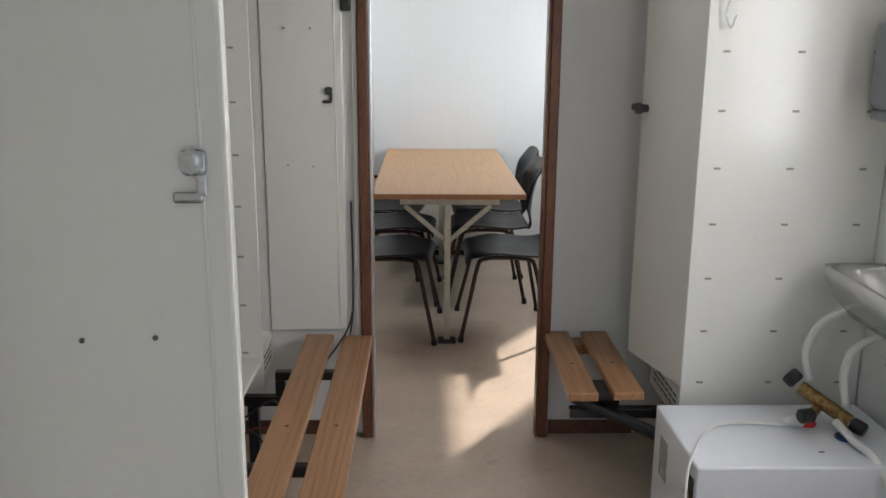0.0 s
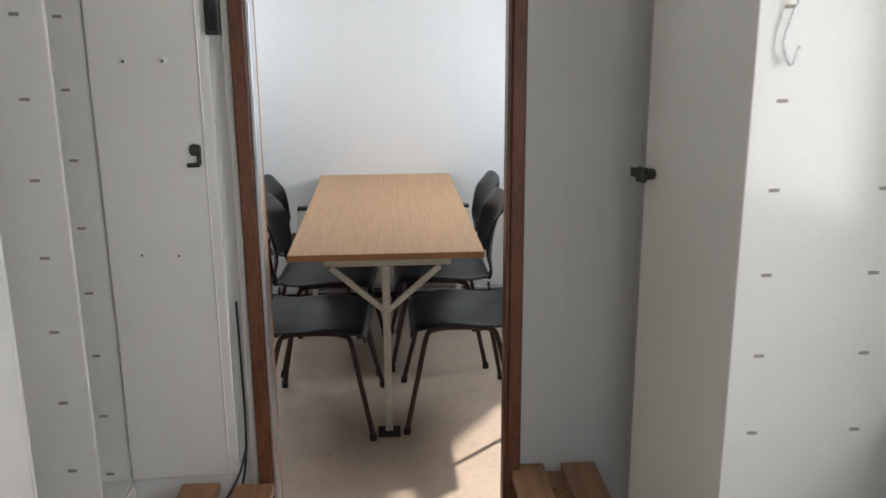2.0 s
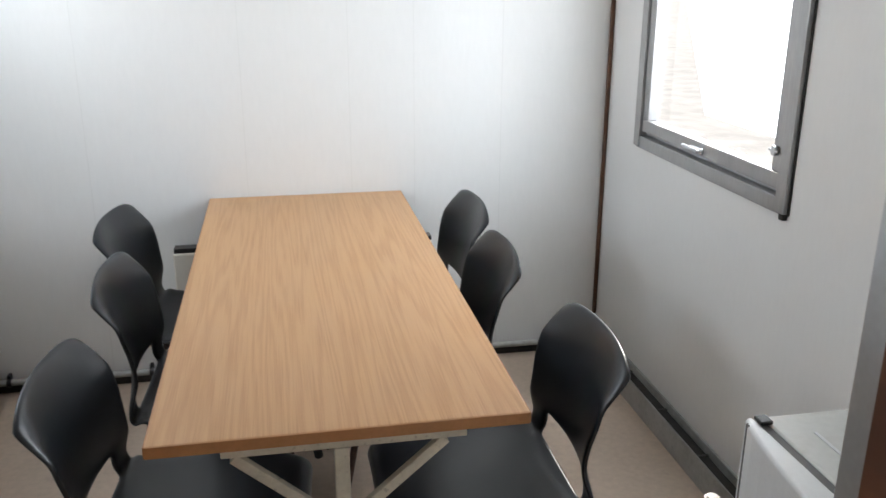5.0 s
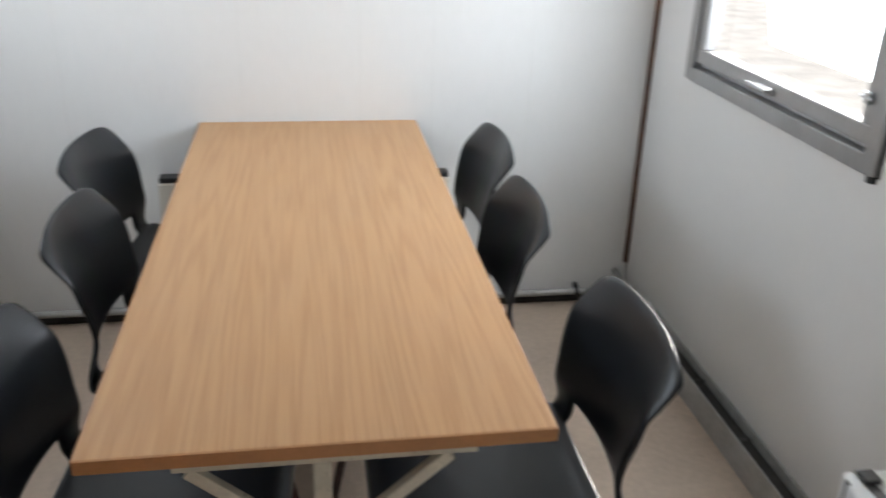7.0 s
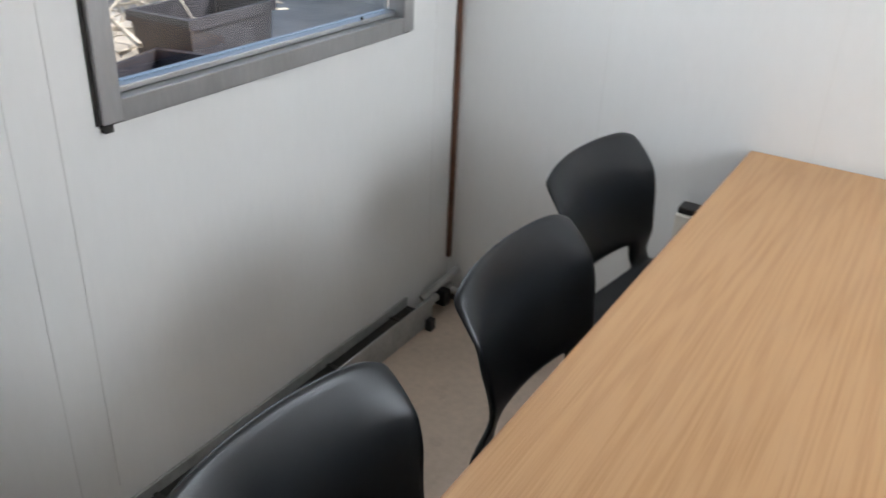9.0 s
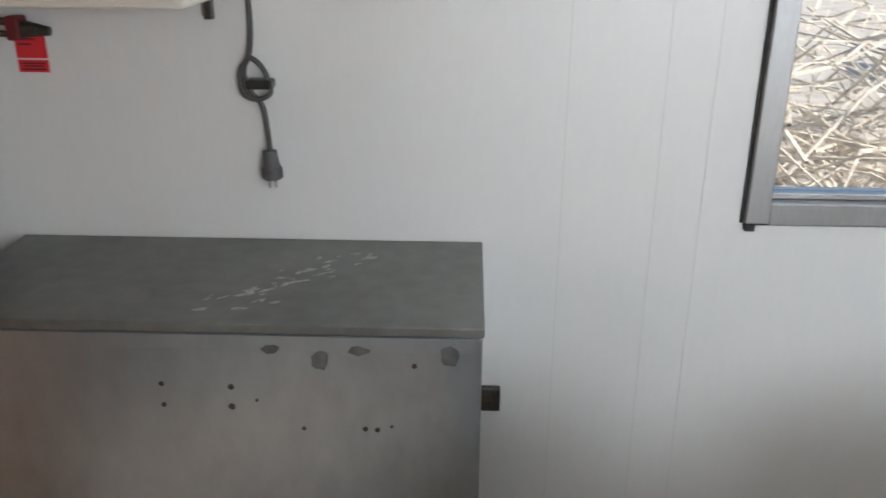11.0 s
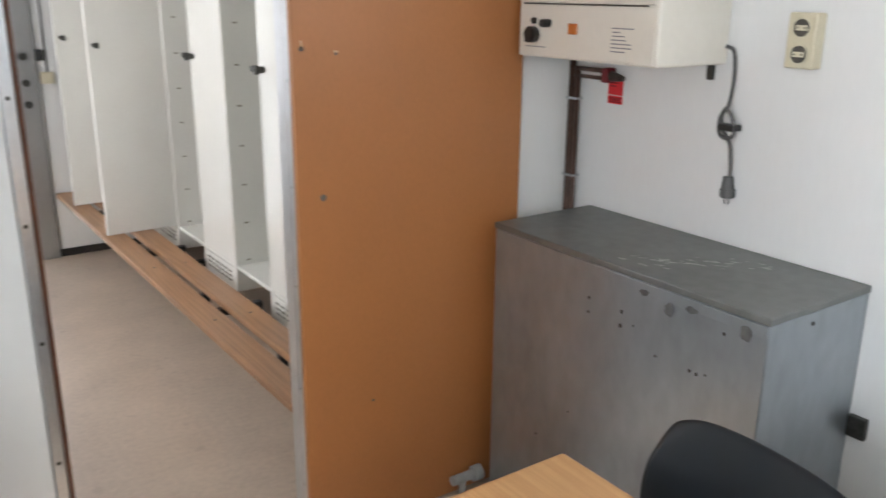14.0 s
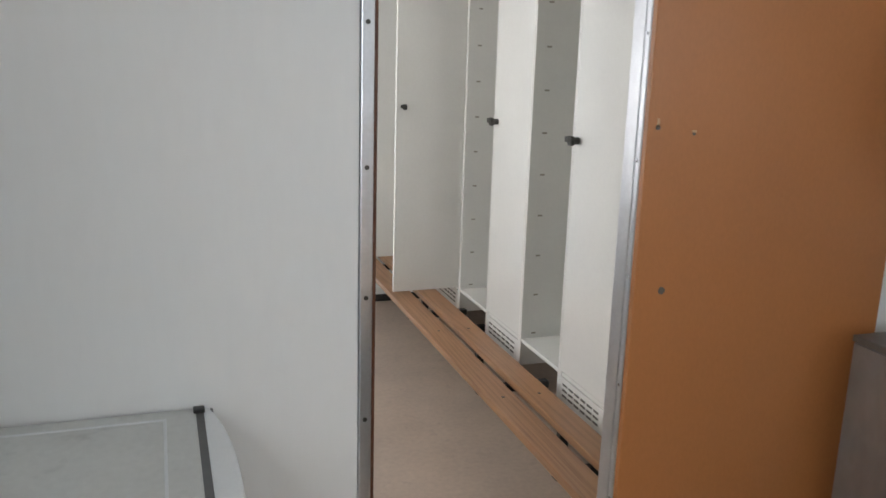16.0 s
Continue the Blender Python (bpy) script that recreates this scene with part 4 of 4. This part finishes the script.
# fridge in the corner behind the doorway wall
fg = empty("fridge", "small white fridge with stained top, door closed", "fridge")
part("body", bx(1.527, 2.045, 5.222, 5.85, 0.015, 0.842, 0.006), FRIDGE, fg)
tp = part("worktop", bx(1.524, 2.048, 5.219, 5.855, 0.8425, 0.868, 0.006), FRIDGE_T, fg, "stained white top panel")
part("raised_rim", bx(1.58, 1.99, 5.262, 5.268, 0.8675, 0.870, 0.001), FRIDGE, tp)
part("raised_rim", bx(1.58, 1.586, 5.268, 5.79, 0.8675, 0.870, 0.001), FRIDGE, tp)
part("seal", bx(1.492, 1.5265, 5.22, 5.845, 0.05, 0.865, 0.002), SEAL, fg)
bm = bmesh.new()
cols = []
for i in range(15):
    u = -1 + 2 * i / 14
    y = 5.538 + u * 0.320
    x = 1.462 + 0.035 * abs(u) ** 2.6
    cols.append([bm.verts.new((x, y, 0.05)), bm.verts.new((x, y, 0.866)), bm.verts.new((1.511, y, 0.868)), bm.verts.new((1.511, y, 0.05))])
for a, b in zip(cols, cols[1:]):
    for k in range(4):
        bm.faces.new((a[k], a[(k + 1) % 4], b[(k + 1) % 4], b[k]))
bm.faces.new(cols[0]), bm.faces.new(cols[-1])
fd = part("door", bm, FRIDGE, fg)
bv = fd.modifiers.new("edges", 'BEVEL')
bv.width, bv.segments, bv.limit_method = 0.006, 3, 'ANGLE'
part("hinge", bx(1.508, 1.53, 5.225, 5.25, 0.868, 0.875, 0.002), BLACK, fd)
part("hinge", bx(1.508, 1.53, 5.825, 5.85, 0.868, 0.875, 0.002), BLACK, fd)
hd = part("handle", tube([(1.470, 5.77, 0.735), (1.44, 5.77, 0.742), (1.405, 5.77, 0.765)], 0.012, seg=10), HANDLE, fd, "taupe bar handle", smooth=True)
part("grip", cyl((1.402, 5.77, 0.785), (1.402, 5.77, 0.56), 0.013, bevel=0.004), HANDLE, hd)
for x in (1.56, 1.99):
    for y in (5.25, 5.75):
        part("foot", cyl((x, y, 0), (x, y, 0.016), 0.018), BLACK, fg)

# ---- outside ----
tagged(link("ground", bx(-400, 400, -400, 400, -0.45, -0.25), GROUND), "pale dry gravel ground", "ground", kind="structure")


def tub(x, y, z, turn, w, l, h):
    t = empty("plastic_tub", "black plastic planting tub", "tub", at=(0, 0, 0))
    bm = bmesh.new()
    def ring(k, z):
        return [bm.verts.new((sx * w / 2 * k, sy * l / 2 * k, z)) for sx, sy in ((-1, -1), (1, -1), (1, 1), (-1, 1))]
    rs = [ring(0.86, 0), ring(0.97, h - 0.05), ring(1.04, h - 0.05), ring(1.04, h), ring(0.93, h), ring(0.84, 0.04)]
    for a, b in zip(rs, rs[1:]):
        for k in range(4):
            bm.faces.new((a[k], a[(k + 1) % 4], b[(k + 1) % 4], b[k]))
    bm.faces.new(rs[0]), bm.faces.new(rs[-1])
    part("body", bm, TUB, t)
    part("soil", bx(-w * 0.44, w * 0.44, -l * 0.44, l * 0.44, 0.05, h * 0.62), SOIL, t)
    t.matrix_basis = pose(x, y, z, 0, 0, turn)
    return t


BZ = 0.10
tagged(link("bank", bx(-9, -1.35, 4.0, 13.0, -0.26, BZ, 0.05), GROUND), "raised bank of dry earth beside the cabin", "ground", kind="structure")
tub(-2.32, 8.74, BZ + 0.0, 4, 0.38, 0.60, 0.52)
tub(-1.95, 8.10, BZ + 0.0, 14, 0.40, 0.60, 0.40)
rng = random.Random(11)
vs, fs = [], []
for i in range(900):
    c = Vector((rng.uniform(-4.6, -2.5), rng.uniform(5.6, 9.4), BZ + rng.random() ** 1.6 * 1.0))
    d = Vector((rng.uniform(-1, 1), rng.uniform(-1, 1), rng.uniform(-0.35, 0.45))).normalized()
    ln, r = rng.uniform(0.15, 0.6), rng.uniform(0.004, 0.014)
    s1 = d.orthogonal().normalized()
    s2 = d.cross(s1)
    bend = Vector((rng.uniform(-.1, .1), rng.uniform(-.1, .1), rng.uniform(-.06, .1)))
    o = len(vs)
    for q, rad in ((-1, r), (0, r * 0.9), (1, r * 0.5)):
        for k in range(4):
            an = math.pi / 2 * k
            vs.append(c + d * ln * q + bend * (1 - q * q) + rad * (math.cos(an) * s1 + math.sin(an) * s2))
    for q in (0, 4):
        for k in range(4):
            fs.append((o + q + k, o + q + (k + 1) % 4, o + q + 4 + (k + 1) % 4, o + q + 4 + k))
me = bpy.data.meshes.new("twigs")
me.from_pydata(vs, [], fs)
me.materials.append(TWIG)
tagged(new("twigs", me), "heap of pale dry cut twigs", "twigs", kind="stuff")
fence = empty("fence", "weathered pale plank fence behind the tubs", "fence")
for i in range(44):
    x = -7.4 + i * 0.152
    part("plank", bx(x, x + 0.147, 11.4 + 0.006 * (i % 2), 11.425 + 0.006 * (i % 2), -0.25, 1.6 + 0.02 * math.sin(i * 2.3), 0.003), FENCE, fence)
for z in (0.4, 1.3):
    part("rail", bx(-7.4, -0.75, 11.44, 11.48, z, z + 0.07, 0.004), FENCE, fence)
post = empty("post", "faded red post beside the fence", "post")
part("shaft", bx(-1.25, -1.17, 10.4, 10.48, -0.25, 2.0, 0.006), PINK, post)
part("cap", bx(-1.27, -1.15, 10.38, 10.5, 2.0, 2.03, 0.006), PINK, post)
